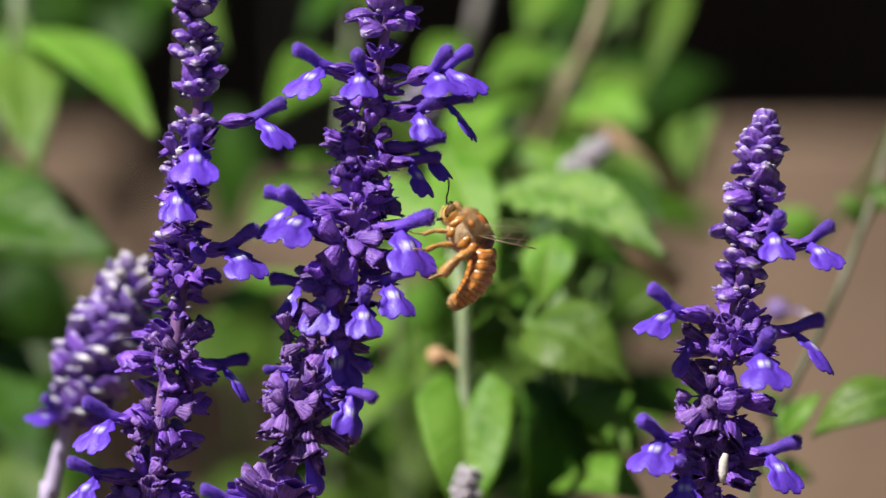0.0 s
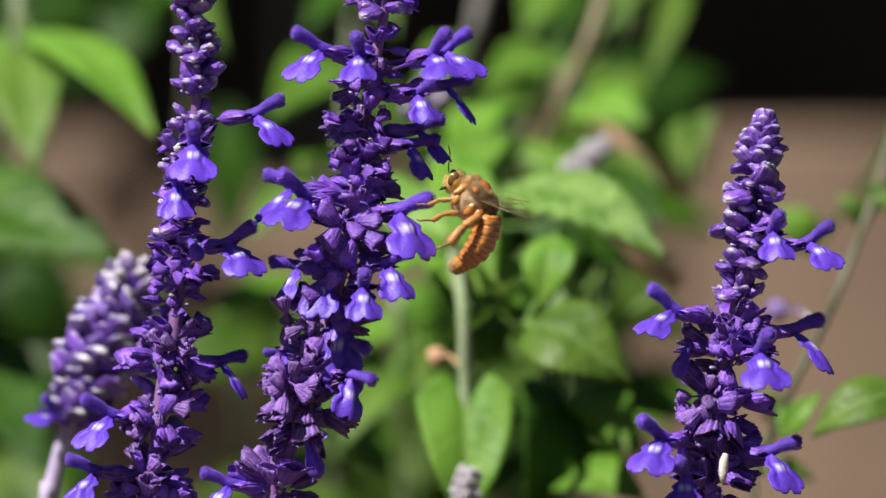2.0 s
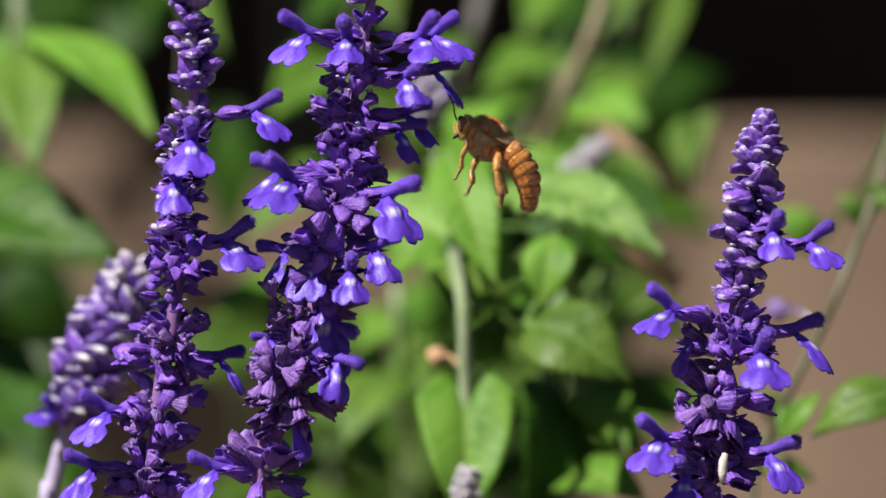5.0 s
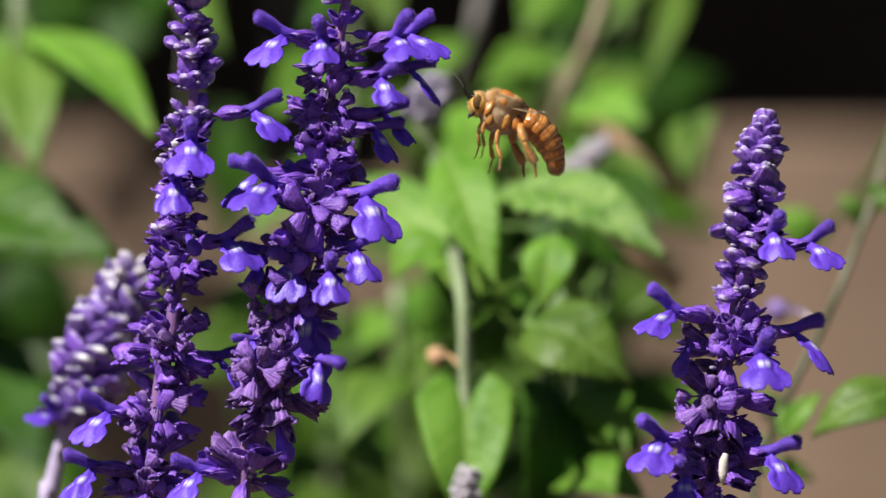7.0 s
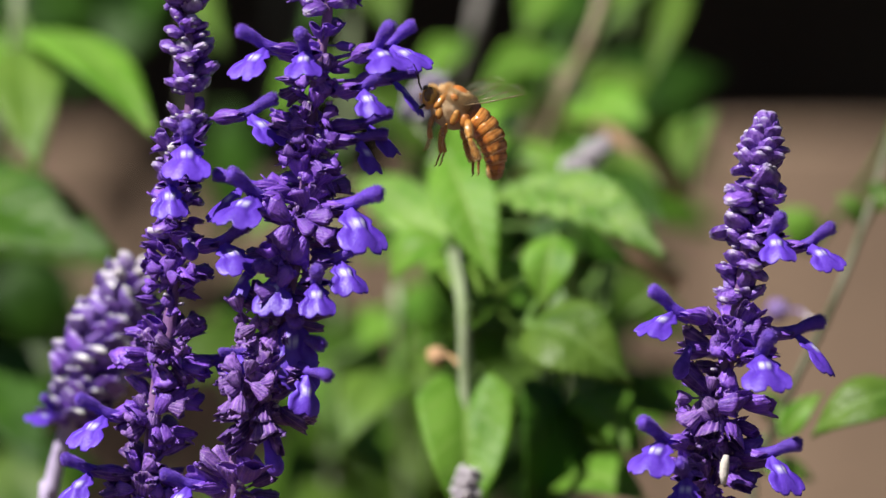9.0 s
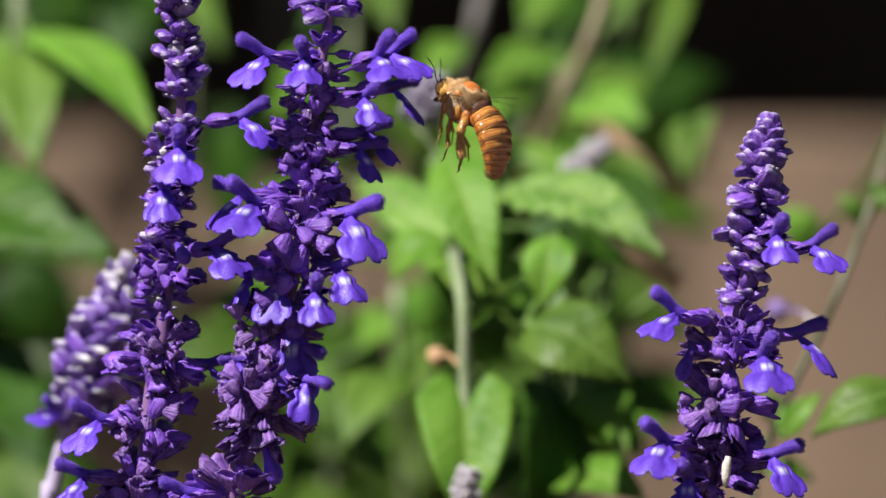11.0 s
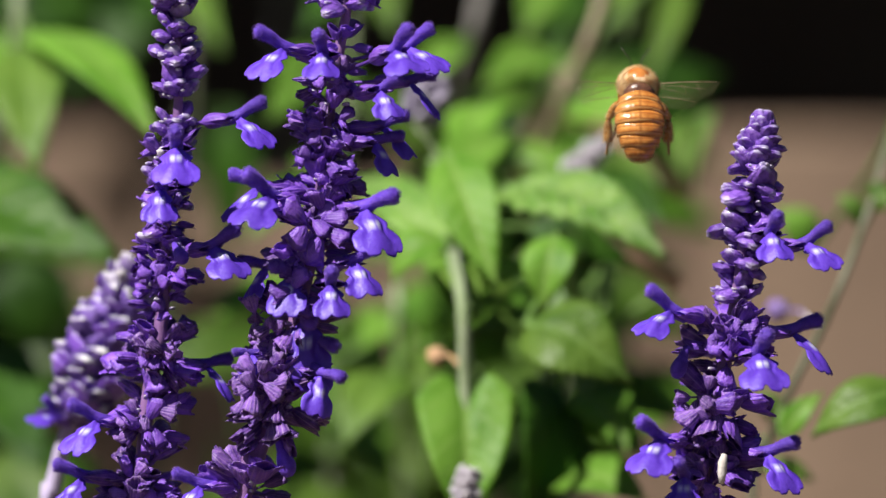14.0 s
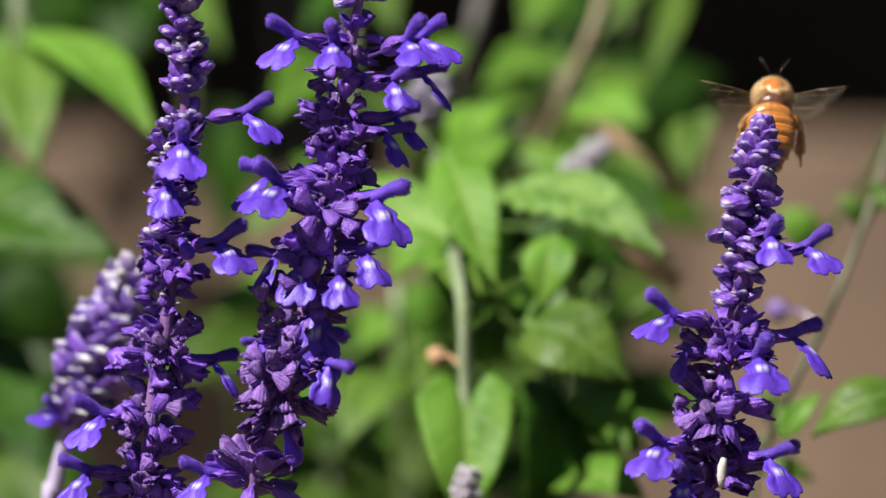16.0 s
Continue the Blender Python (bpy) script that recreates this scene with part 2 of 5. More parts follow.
def ribbed(m, count, tint, share):
    """Thin pale ribs along x on a bell that is turned about x."""
    t = m.node_tree
    n, k = t.nodes, t.links
    p = n["Principled BSDF"]
    old = p.inputs["Base Color"].links[0].from_socket
    co, sep = n.new("ShaderNodeTexCoord"), n.new("ShaderNodeSeparateXYZ")
    k.new(co.outputs["Object"], sep.inputs["Vector"])
    turn, times, wave, span, mix = n.new("ShaderNodeMath"), n.new("ShaderNodeMath"), n.new("ShaderNodeMath"), n.new("ShaderNodeMapRange"), n.new("ShaderNodeMix")
    turn.operation, times.operation, wave.operation = "ARCTAN2", "MULTIPLY", "COSINE"
    k.new(sep.outputs["Y"], turn.inputs[0])
    k.new(sep.outputs["Z"], turn.inputs[1])
    k.new(turn.outputs["Value"], times.inputs[0])
    times.inputs[1].default_value = count
    k.new(times.outputs["Value"], wave.inputs[0])
    k.new(wave.outputs["Value"], span.inputs["Value"])
    span.inputs["From Min"].default_value, span.inputs["To Max"].default_value = 0.55, share
    mix.data_type = "RGBA"
    mix.inputs["B"].default_value = (*tint, 1)
    k.new(span.outputs["Result"], mix.inputs["Factor"])
    k.new(old, mix.inputs["A"])
    k.new(mix.outputs["Result"], p.inputs["Base Color"])


ribbed(CALYX, 12, (0.36, 0.19, 0.60), 0.5)
ribbed(CALYX_OLD, 12, (0.44, 0.28, 0.54), 0.55)
banded(CALYX_OLD, 0.0044, 0.0056, (0.42, 0.32, 0.48), 0.6)


def veined(m, tint, share):
    """Pale ribs on a leaf that lies along x: one down the middle and slanting ones to each side."""
    t = m.node_tree
    n, k = t.nodes, t.links
    p = n["Principled BSDF"]
    old = p.inputs["Base Color"].links[0].from_socket

    def calc(how, a, b=0.0):
        node = n.new("ShaderNodeMath")
        node.operation = how
        for i, v in enumerate((a, b)):
            if isinstance(v, (int, float)):
                node.inputs[i].default_value = v
            else:
                k.new(v, node.inputs[i])
        return node.outputs["Value"]

    def span(v, low, high, to):
        node = n.new("ShaderNodeMapRange")
        k.new(v, node.inputs["Value"])
        node.inputs["From Min"].default_value, node.inputs["From Max"].default_value = low, high
        node.inputs["To Min"].default_value, node.inputs["To Max"].default_value = to
        return node.outputs["Result"]

    co, sep = n.new("ShaderNodeTexCoord"), n.new("ShaderNodeSeparateXYZ")
    k.new(co.outputs["Object"], sep.inputs["Vector"])
    side = calc("ABSOLUTE", sep.outputs["Y"])
    rib = span(side, 0.0003, 0.0010, (1.0, 0.0))
    slant = calc("SUBTRACT", sep.outputs["X"], calc("MULTIPLY", side, 0.9))
    wave = calc("SINE", calc("MULTIPLY", slant, 1150.0))
    lines = span(wave, 0.75, 1.0, (0.0, 0.5))
    mix = n.new("ShaderNodeMix")
    mix.data_type = "RGBA"
    mix.inputs["B"].default_value = (*tint, 1)
    k.new(calc("MULTIPLY", calc("MAXIMUM", rib, lines), share), mix.inputs["Factor"])
    k.new(old, mix.inputs["A"])
    k.new(mix.outputs["Result"], p.inputs["Base Color"])
    return m


LEAF_MASS, LEAF_MASS_BRIGHT = LEAF.copy(), LEAF_BRIGHT.copy()
for each, ribs in ((LEAF, (0.24, 0.40, 0.10)), (LEAF_BRIGHT, (0.34, 0.48, 0.14)), (LEAF_PALE, (0.42, 0.52, 0.26))):
    veined(each, ribs, 0.4)


# ---- shaping tools; shapes are drawn in millimetres ----
def mesh_of(name, verts, faces, material, smooth=True):
    me = bpy.data.meshes.new(name)
    me.from_pydata([(v[0] * 0.001, v[1] * 0.001, v[2] * 0.001) for v in verts], [], faces)
    mats = material if isinstance(material, (list, tuple)) else [material]
    for each in mats:
        me.materials.append(each)
    if smooth:
        me.polygons.foreach_set("use_smooth", [True] * len(me.polygons))
    me.update()
    return me


def part(name, me, parent=None, m=None, label=""):
    ob = new(name, me)
    ob.parent = parent
    if m is not None:
        ob.matrix_basis = m
    return tagged(ob, label)


def thing(name, at, label, category, group="", kind=""):
    ob = new(name)
    ob.empty_display_size = 0.01
    ob.location = at
    return tagged(ob, label, category, group, kind)


def join(*shapes):
    verts, faces = [], []
    for v, f in shapes:
        o = len(verts)
        verts += v
        faces += [tuple(i + o for i in q) for q in f]
    return verts, faces


def moved(shape, m):
    """A shape turned and shifted by m, whose shift is in millimetres."""
    return [m @ Vector(v) for v in shape[0]], shape[1]


def rings(loops, cap=True):
    """A skin over closed loops of equal length."""
    n = len(loops[0])
    verts = [p for loop in loops for p in loop]
    faces = [(i * n + j, i * n + (j + 1) % n, (i + 1) * n + (j + 1) % n, (i + 1) * n + j) for i in range(len(loops) - 1) for j in range(n)]
    if cap:
        faces += [tuple(range(n))[::-1], tuple(range((len(loops) - 1) * n, len(loops) * n))]
    return verts, faces


def lathe(profile, n=14, wide=1.0, tall=1.0, ribs=0, rib=0.0):
    """Turned about x; profile of (x, radius)."""
    loops = []
    for x, r in profile:
        loop = []
        for j in range(n):
            a = 2 * math.pi * j / n
            q = r * (1 + rib * math.cos(ribs * a)) if ribs else r
            loop.append((x, q * wide * math.sin(a), q * tall * math.cos(a)))
        loops.append(loop)
    return rings(loops)


def sweep(points, radii, n=8):
    """A tapering tube along points."""
    points = [Vector(p) for p in points]
    loops, side = [], None
    for i, p in enumerate(points):
        way = (points[min(i + 1, len(points) - 1)] - points[max(i - 1, 0)]).normalized()
        if side is None:
            side = way.cross(Vector((0.31, 0.9, 0.2))).normalized()
        side = (side - way * side.dot(way)).normalized()
        up = way.cross(side)
        r = radii[i] if isinstance(radii, (list, tuple)) else radii
        loops.append([p + (side * math.cos(2 * math.pi * j / n) + up * math.sin(2 * math.pi * j / n)) * r for j in range(n)])
    return rings(loops)


def smooth_line(points, steps=6):
    """More points on a curve through the given ones."""
    p = [Vector(q) for q in points]
    p = [2 * p[0] - p[1]] + p + [2 * p[-1] - p[-2]]
    out = []
    for i in range(1, len(p) - 2):
        for s in range(steps):
            t = s / steps
            out.append(0.5 * (2 * p[i] + (p[i + 1] - p[i - 1]) * t + (2 * p[i - 1] - 5 * p[i] + 4 * p[i + 1] - p[i + 2]) * t * t + (3 * p[i] - p[i - 1] - 3 * p[i + 1] + p[i + 2]) * t ** 3))
    return out + [p[-2]]


def sheet(fn, nu, nv, thick):
    """A slab of even thickness over fn(u, v), u and v from 0 to 1."""
    top = [[Vector(fn(i / nu, j / nv)) for j in range(nv + 1)] for i in range(nu + 1)]
    low = []
    for i in range(nu + 1):
        row = []
        for j in range(nv + 1):
            a = top[min(i + 1, nu)][j] - top[max(i - 1, 0)][j]
            b = top[i][min(j + 1, nv)] - top[i][max(j - 1, 0)]
            c = a.cross(b)
            row.append(top[i][j] - (c.normalized() if c.length > 1e-9 else Vector((0, 0, 1))) * thick)
        low.append(row)
    w = nv + 1
    verts = [p for row in top for p in row] + [p for row in low for p in row]
    o = (nu + 1) * w
    faces = []
    for i in range(nu):
        for j in range(nv):
            a, b, c, d = i * w + j, (i + 1) * w + j, (i + 1) * w + j + 1, i * w + j + 1
            faces += [(a, b, c, d), (o + d, o + c, o + b, o + a)]
    rim = [i * w for i in range(nu)] + [nu * w + j for j in range(nv)] + [i * w + nv for i in range(nu, 0, -1)] + [j for j in range(nv, 0, -1)]
    faces += [(rim[q], o + rim[q], o + rim[(q + 1) % len(rim)], rim[(q + 1) % len(rim)]) for q in range(len(rim))]
    return verts, faces


def hairs(spots, long, thick, rng, lean=(0, 0, 0)):
    """Tapering hairs; spots of (place, direction)."""
    verts, faces = [], []
    for p, d in spots:
        d = (Vector(d).normalized() + Vector((rng.uniform(-0.45, 0.45), rng.uniform(-0.45, 0.45), rng.uniform(-0.45, 0.45))) + Vector(lean)).normalized()
        s = d.orthogonal().normalized()
        u = d.cross(s)
        o = len(verts)
        p = Vector(p)
        verts += [p + s * thick, p - s * thick * 0.5 + u * thick * 0.87, p - s * thick * 0.5 - u * thick * 0.87, p + d * long * rng.uniform(0.6, 1.2)]
        faces += [(o, o + 1, o + 3), (o + 1, o + 2, o + 3), (o + 2, o, o + 3)]
    return verts, faces


def frame_of(way, up=(0, 0, 1)):
    """A turn that lays x along way and z near up."""
    x = Vector(way).normalized()
    y = Vector(up).cross(x)
    y = y.normalized() if y.length > 1e-6 else Vector((0, 1, 0))
    z = x.cross(y)
    return Matrix((x, y, z)).transposed().to_4x4()


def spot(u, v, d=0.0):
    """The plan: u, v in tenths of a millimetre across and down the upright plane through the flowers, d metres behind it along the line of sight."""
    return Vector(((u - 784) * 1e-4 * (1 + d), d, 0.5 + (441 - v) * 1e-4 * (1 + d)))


# ---- setting ----
def box(x0, y0, z0, x1, y1, z1, soft=2.0):
    """A block with eased edges, in millimetres."""
    loops = []
    for z, s in ((z0, soft), (z0 + soft, 0), (z1 - soft, 0), (z1, soft)):
        a, b, c, d = x0 + s, x1 - s, y0 + s, y1 - s
        e = soft * 0.7
        loops.append([(a + e, c, z), (b - e, c, z), (b, c + e, z), (b, d - e, z), (b - e, d, z), (a + e, d, z), (a, d - e, z), (a, c + e, z)])
    return rings(loops)


def ground():
    verts, faces = [], []
    marks = [-40, -12, -4] + [-2 + 0.1 * i for i in range(41)] + [4, 12, 40]
    w = len(marks)
    for x in marks:
        for y in marks:
            h = 0.02 * noise.noise((x * 2.1, y * 2.1, 0)) + 0.008 * noise.noise((x * 9, y * 9, 4)) if max(abs(x), abs(y)) < 2.5 else 0
            verts.append((x * 1000, (y + 0.3) * 1000, h * 1000))
    for i in range(w - 1):
        for j in range(w - 1):
            faces.append((i * w + j, (i + 1) * w + j, (i + 1) * w + j + 1, i * w + j + 1))
    tagged(new("ground", mesh_of("ground", verts, faces, SOIL)), "bare brown garden soil of a flower bed", "ground", kind="structure")


def fence():
    f = thing("fence", (0, 1.4, 0), "low fence of weathered brown boards, one broken short", "fence", kind="structure")
    rng = random.Random(4)
    top = spot(0, 236, 1.4).z * 1000
    seam = spot(1190, 0, 1.4).x * 1000
    for i in range(-20, 20):
        x = seam + i * 114
        h = top + rng.uniform(-3, 3) - (28 if i == -2 else 0)
        part("board", mesh_of("board", *box(x + 1.5, -9 + rng.uniform(-2, 2), -30, x + 112.5, 9, h, 3), FENCE, False), f)
    part("rail", mesh_of("rail", *box(-2300, 10, top - 160, 2350, 45, top - 90, 3), FENCE, False), f)
    part("rail", mesh_of("rail", *box(-2300, 10, 80, 2350, 45, 150, 3), FENCE, False), f)
    for x in (-1900, -700, 700, 1900):
        part("post", mesh_of("post", *box(x - 35, 46, -60, x + 35, 116, top - 60, 4), FENCE, False), f)


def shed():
    s = thing("shed", (0, 3.0, 0), "timber shed wall coloured dark to stand for deep shade, under added unseen eaves", "shed", kind="structure")
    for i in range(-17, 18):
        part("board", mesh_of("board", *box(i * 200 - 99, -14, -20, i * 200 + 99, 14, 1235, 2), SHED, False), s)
    # Overhang added above the view to keep sun off the wall.
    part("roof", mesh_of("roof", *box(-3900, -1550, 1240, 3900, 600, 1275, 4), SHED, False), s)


ground()
fence()
shed()


# ---- leafy plants ----
def leaf_shape(long, wide, arch, fold, cord, twist, teeth, nu=44, nv=14, curl=0.0, quilt=1.0):
    """A toothed leaf along x with a folded middle, raised between its side veins."""
    def fn(s, t):
        q = 2 * t - 1
        a = abs(q)
        w = (1 - s) ** 0.62 * (1 + 0.35 * s) if cord else math.sin(math.pi * s ** 0.72) ** 0.9
        w = max(w, 0.012) * wide / 2
        w *= 1 + (0.042 * math.sin(s * teeth * 2 * math.pi) if a > 0.85 else 0)
        x = long * (s - 0.24 * cord * math.sin(math.pi * a ** 0.8) * (1 - s) ** 3)
        y = w * q * math.cos(fold * 0.6)
        z = 4 * arch * s * (1 - s) + w * a * math.sin(fold) - curl * wide * a * a
        z += quilt * wide * 0.008 * math.sin((s * 9 - a * 2.2) * 2 * math.pi) * min(1, a * 3) * (1 - a * 0.4) - wide * 0.02 * max(0, 1 - a * 9)
        z += wide * 0.018 * math.sin(s * 7 + q * 3)
        c, e = math.cos(twist * s), math.sin(twist * s)
        return (x, y * c - z * e, y * e + z * c)
    return sheet(fn, nu, nv, 0.35)


def plant(stems, label, group=""):
    """A plant of stems, each a line of plan points with its thickness in millimetres and material; the first reaches the ground."""
    foot = Vector(stems[0][0][-1])
    p = thing("garden_plant", (foot.x, foot.y, 0), label, "plant", group)
    p_at = Vector((foot.x, foot.y, 0))
    marks = []
    for line, thick, material in stems:
        pts = smooth_line(line, 6)
        marks += pts
        n = len(pts)
        part("stem", mesh_of("stem", *sweep([(q - p_at) * 1000 for q in pts], [thick * (0.42 + 0.12 * i / n) for i in range(n)], 9), material), p)
    return p, p_at, marks


def leaf(pl, base, tip, wide, material, face=(-0.25, -0.7, 0.65), arch=3.0, fold=0.25, cord=0.0, twist=0.0, teeth=13, curl=0.06, quilt=1.2):
    p, p_at, marks = pl
    a, b = spot(*base), spot(*tip)
    long = (b - a).length * 1000
    wide = wide * 0.1 * (1 + base[2])
    shape = leaf_shape(long, wide, arch, fold, cord, twist, teeth, curl=curl, quilt=quilt)
    m = Matrix.Translation(a - p_at) @ frame_of(b - a, face)
    blade = part("leaf", mesh_of("leaf", *shape, material), p, m)
    near = min(marks, key=lambda q: (q - a).length + 0.5 * max(0, q.z - a.z))
    back = m.inverted()
    s, e = back @ (near - p_at) * 1000, Vector((0, 0, 0))
    mid = (s + e) / 2 + Vector((0, 0, 0.12 * (s - e).length))
    rib = [(long * i / 8, 0, 4 * arch * (i / 8) * (1 - i / 8) - 0.7 - 0.02 * wide) for i in range(1, 8)]
    part("leafstalk", mesh_of("leafstalk", *sweep(smooth_line([s, mid, e], 5) + rib, [0.75] * 11 + [0.7, 0.6, 0.5, 0.45, 0.4, 0.3, 0.2], 6), LEAFSTALK), blade)
    return blade


def knob(pl, at, size, material, name):
    """A small round head on a short stalk from the nearest stem."""
    p, p_at, marks = pl
    c = spot(*at)
    near = min(marks, key=lambda q: (q - c).length)
    v, f = lathe(((-1, 0.2), (-0.8, 0.65), (-0.3, 0.98), (0.2, 1.0), (0.7, 0.75), (1.0, 0.2)), 12)
    v = [Vector(q) * size * (1 + 0.12 * math.sin(3 * q[1] + 4 * q[2])) for q in v]
    part(name, mesh_of(name, *join((v, f), sweep([(near - c) * 1000, (near - c) * 500 + Vector((0, 0, 1.5)), (0, 0, 0)], [0.5, 0.4, 0.35], 6)), material), p, Matrix.Translation(c - p_at))


def foot_of(u, v, d, x=0.0):
    """The stem's run from a plan point down into the soil."""
    p = spot(u, v, d)
    return [p, Vector((p.x + x * 0.4, d, p.z * 0.6)), Vector((p.x + x, d, -0.02))]


def left_plants():
    pl = plant([([spot(34, -60, 0.22), spot(30, 80, 0.22), spot(-20, 330, 0.25), spot(-40, 600, 0.3)] + foot_of(-60, 950, 0.3), 4.0, STEM_GREEN)],
               "leafy green garden plant with drooping toothed leaves")
    leaf(pl, (50, 58, 0.2), (276, 236, 0.16), 132, LEAF_BRIGHT, (0.3, -0.6, 0.75), 6, 0.1, twist=0.15, quilt=3.0)
    leaf(pl, (45, 75, 0.2), (66, 300, 0.17), 135, LEAF, (-0.1, -0.95, 0.3), 4, 0.25)
    leaf(pl, (0, 60, 0.28), (-70, 260, 0.24), 130, LEAF_BRIGHT, (-0.4, -0.8, 0.4), 4)
    leaf(pl, (40, 70, 0.3), (-40, 10, 0.28), 80, LEAF_BRIGHT, (-0.2, -0.6, 0.8), 2)
    leaf(pl, (-200, 350, 0.21), (205, 448, 0.17), 230, LEAF_MID, (0.1, -0.8, 0.6), 5, 0.12, quilt=4.0)
    leaf(pl, (-20, 440, 0.33), (200, 480, 0.3), 120, LEAF_MID, (0, -0.5, 0.85), 4)
    leaf(pl, (-40, 620, 0.22), (80, 830, 0.18), 150, LEAF_SHADED, (-0.1, -0.85, 0.5), 4)
    leaf(pl, (-30, 500, 0.36), (110, 620, 0.36), 170, LEAF_SHADED, (0.1, -0.8, 0.2), 4)
    leaf(pl, (-20, 120, 0.36), (110, 20, 0.38), 120, LEAF_SHADED, (0.1, -0.8, 0.4), 4)
    leaf(pl, (0, 860, 0.3), (180, 840, 0.3), 130, LEAF_SHADED, (0.1, -0.8, 0.4), 4)

    pl = plant([([spot(640, -80, 0.3), spot(620, 100, 0.3), spot(600, 420, 0.3), spot(590, 700, 0.32)] + foot_of(585, 950, 0.34), 2.6, STEM_GREEN)],
               "leafy green garden plant standing behind the flower spikes")
    leaf(pl, (610, 105, 0.28), (478, 212, 0.24), 125, LEAF_BRIGHT, (0, -0.9, 0.45), 4)
    leaf(pl, (640, -30, 0.3), (535, 65, 0.28), 70, LEAF_SHADED, (-0.2, -0.7, 0.7), 3)
    leaf(pl, (640, -40, 0.3), (700, 60, 0.28), 90, LEAF, (0.1, -0.8, 0.6), 3)
    leaf(pl, (600, 500, 0.26), (380, 570, 0.2), 125, LEAF_BRIGHT, (-0.2, -0.6, 0.8), 5, 0.15)
    leaf(pl, (600, 330, 0.28), (440, 420, 0.24), 110, LEAF_PALE, (-0.2, -0.7, 0.7), 4)
    leaf(pl, (600, 300, 0.28), (530, 300, 0.2), 80, LEAF_BRIGHT, (-0.2, -0.7, 0.7), 3)
    leaf(pl, (590, 760, 0.26), (690, 840, 0.22), 110, LEAF_MID, (0, -0.7, 0.7), 4)
    leaf(pl, (590, 820, 0.26), (500, 870, 0.22), 90, LEAF_MID, (0, -0.7, 0.7), 4)
    leaf(pl, (600, 640, 0.28), (690, 700, 0.25), 110, LEAF_MID, (0, -0.7, 0.7), 4)
    leaf(pl, (600, 590, 0.28), (500, 660, 0.25), 110, LEAF_MID, (0, -0.9, 0.4), 4)

    pl = plant([([spot(340, -120, 0.4), spot(335, 200, 0.4), spot(300, 600, 0.4)] + foot_of(280, 950, 0.4), 2.4, STEM_DULL)],
               "garden plant near the fence, its leaf green darkened to stand for shade")
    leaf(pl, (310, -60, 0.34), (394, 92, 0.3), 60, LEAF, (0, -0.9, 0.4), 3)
    leaf(pl, (280, -50, 0.36), (150, 20, 0.33), 110, LEAF_SHADED, (0, -0.9, 0.4), 3)
    leaf(pl, (280, -40, 0.36), (260, 40, 0.33), 80, LEAF_SHADED, (0, -0.9, 0.4), 3)
    leaf(pl, (420, 190, 0.44), (400, 450, 0.44), 90, LEAF_SHADED, (0, -0.9, 0.3), 3)
    leaf(pl, (260, 520, 0.38), (180, 660, 0.36), 130, LEAF_SHADED, (0, -0.9, 0.4), 3)


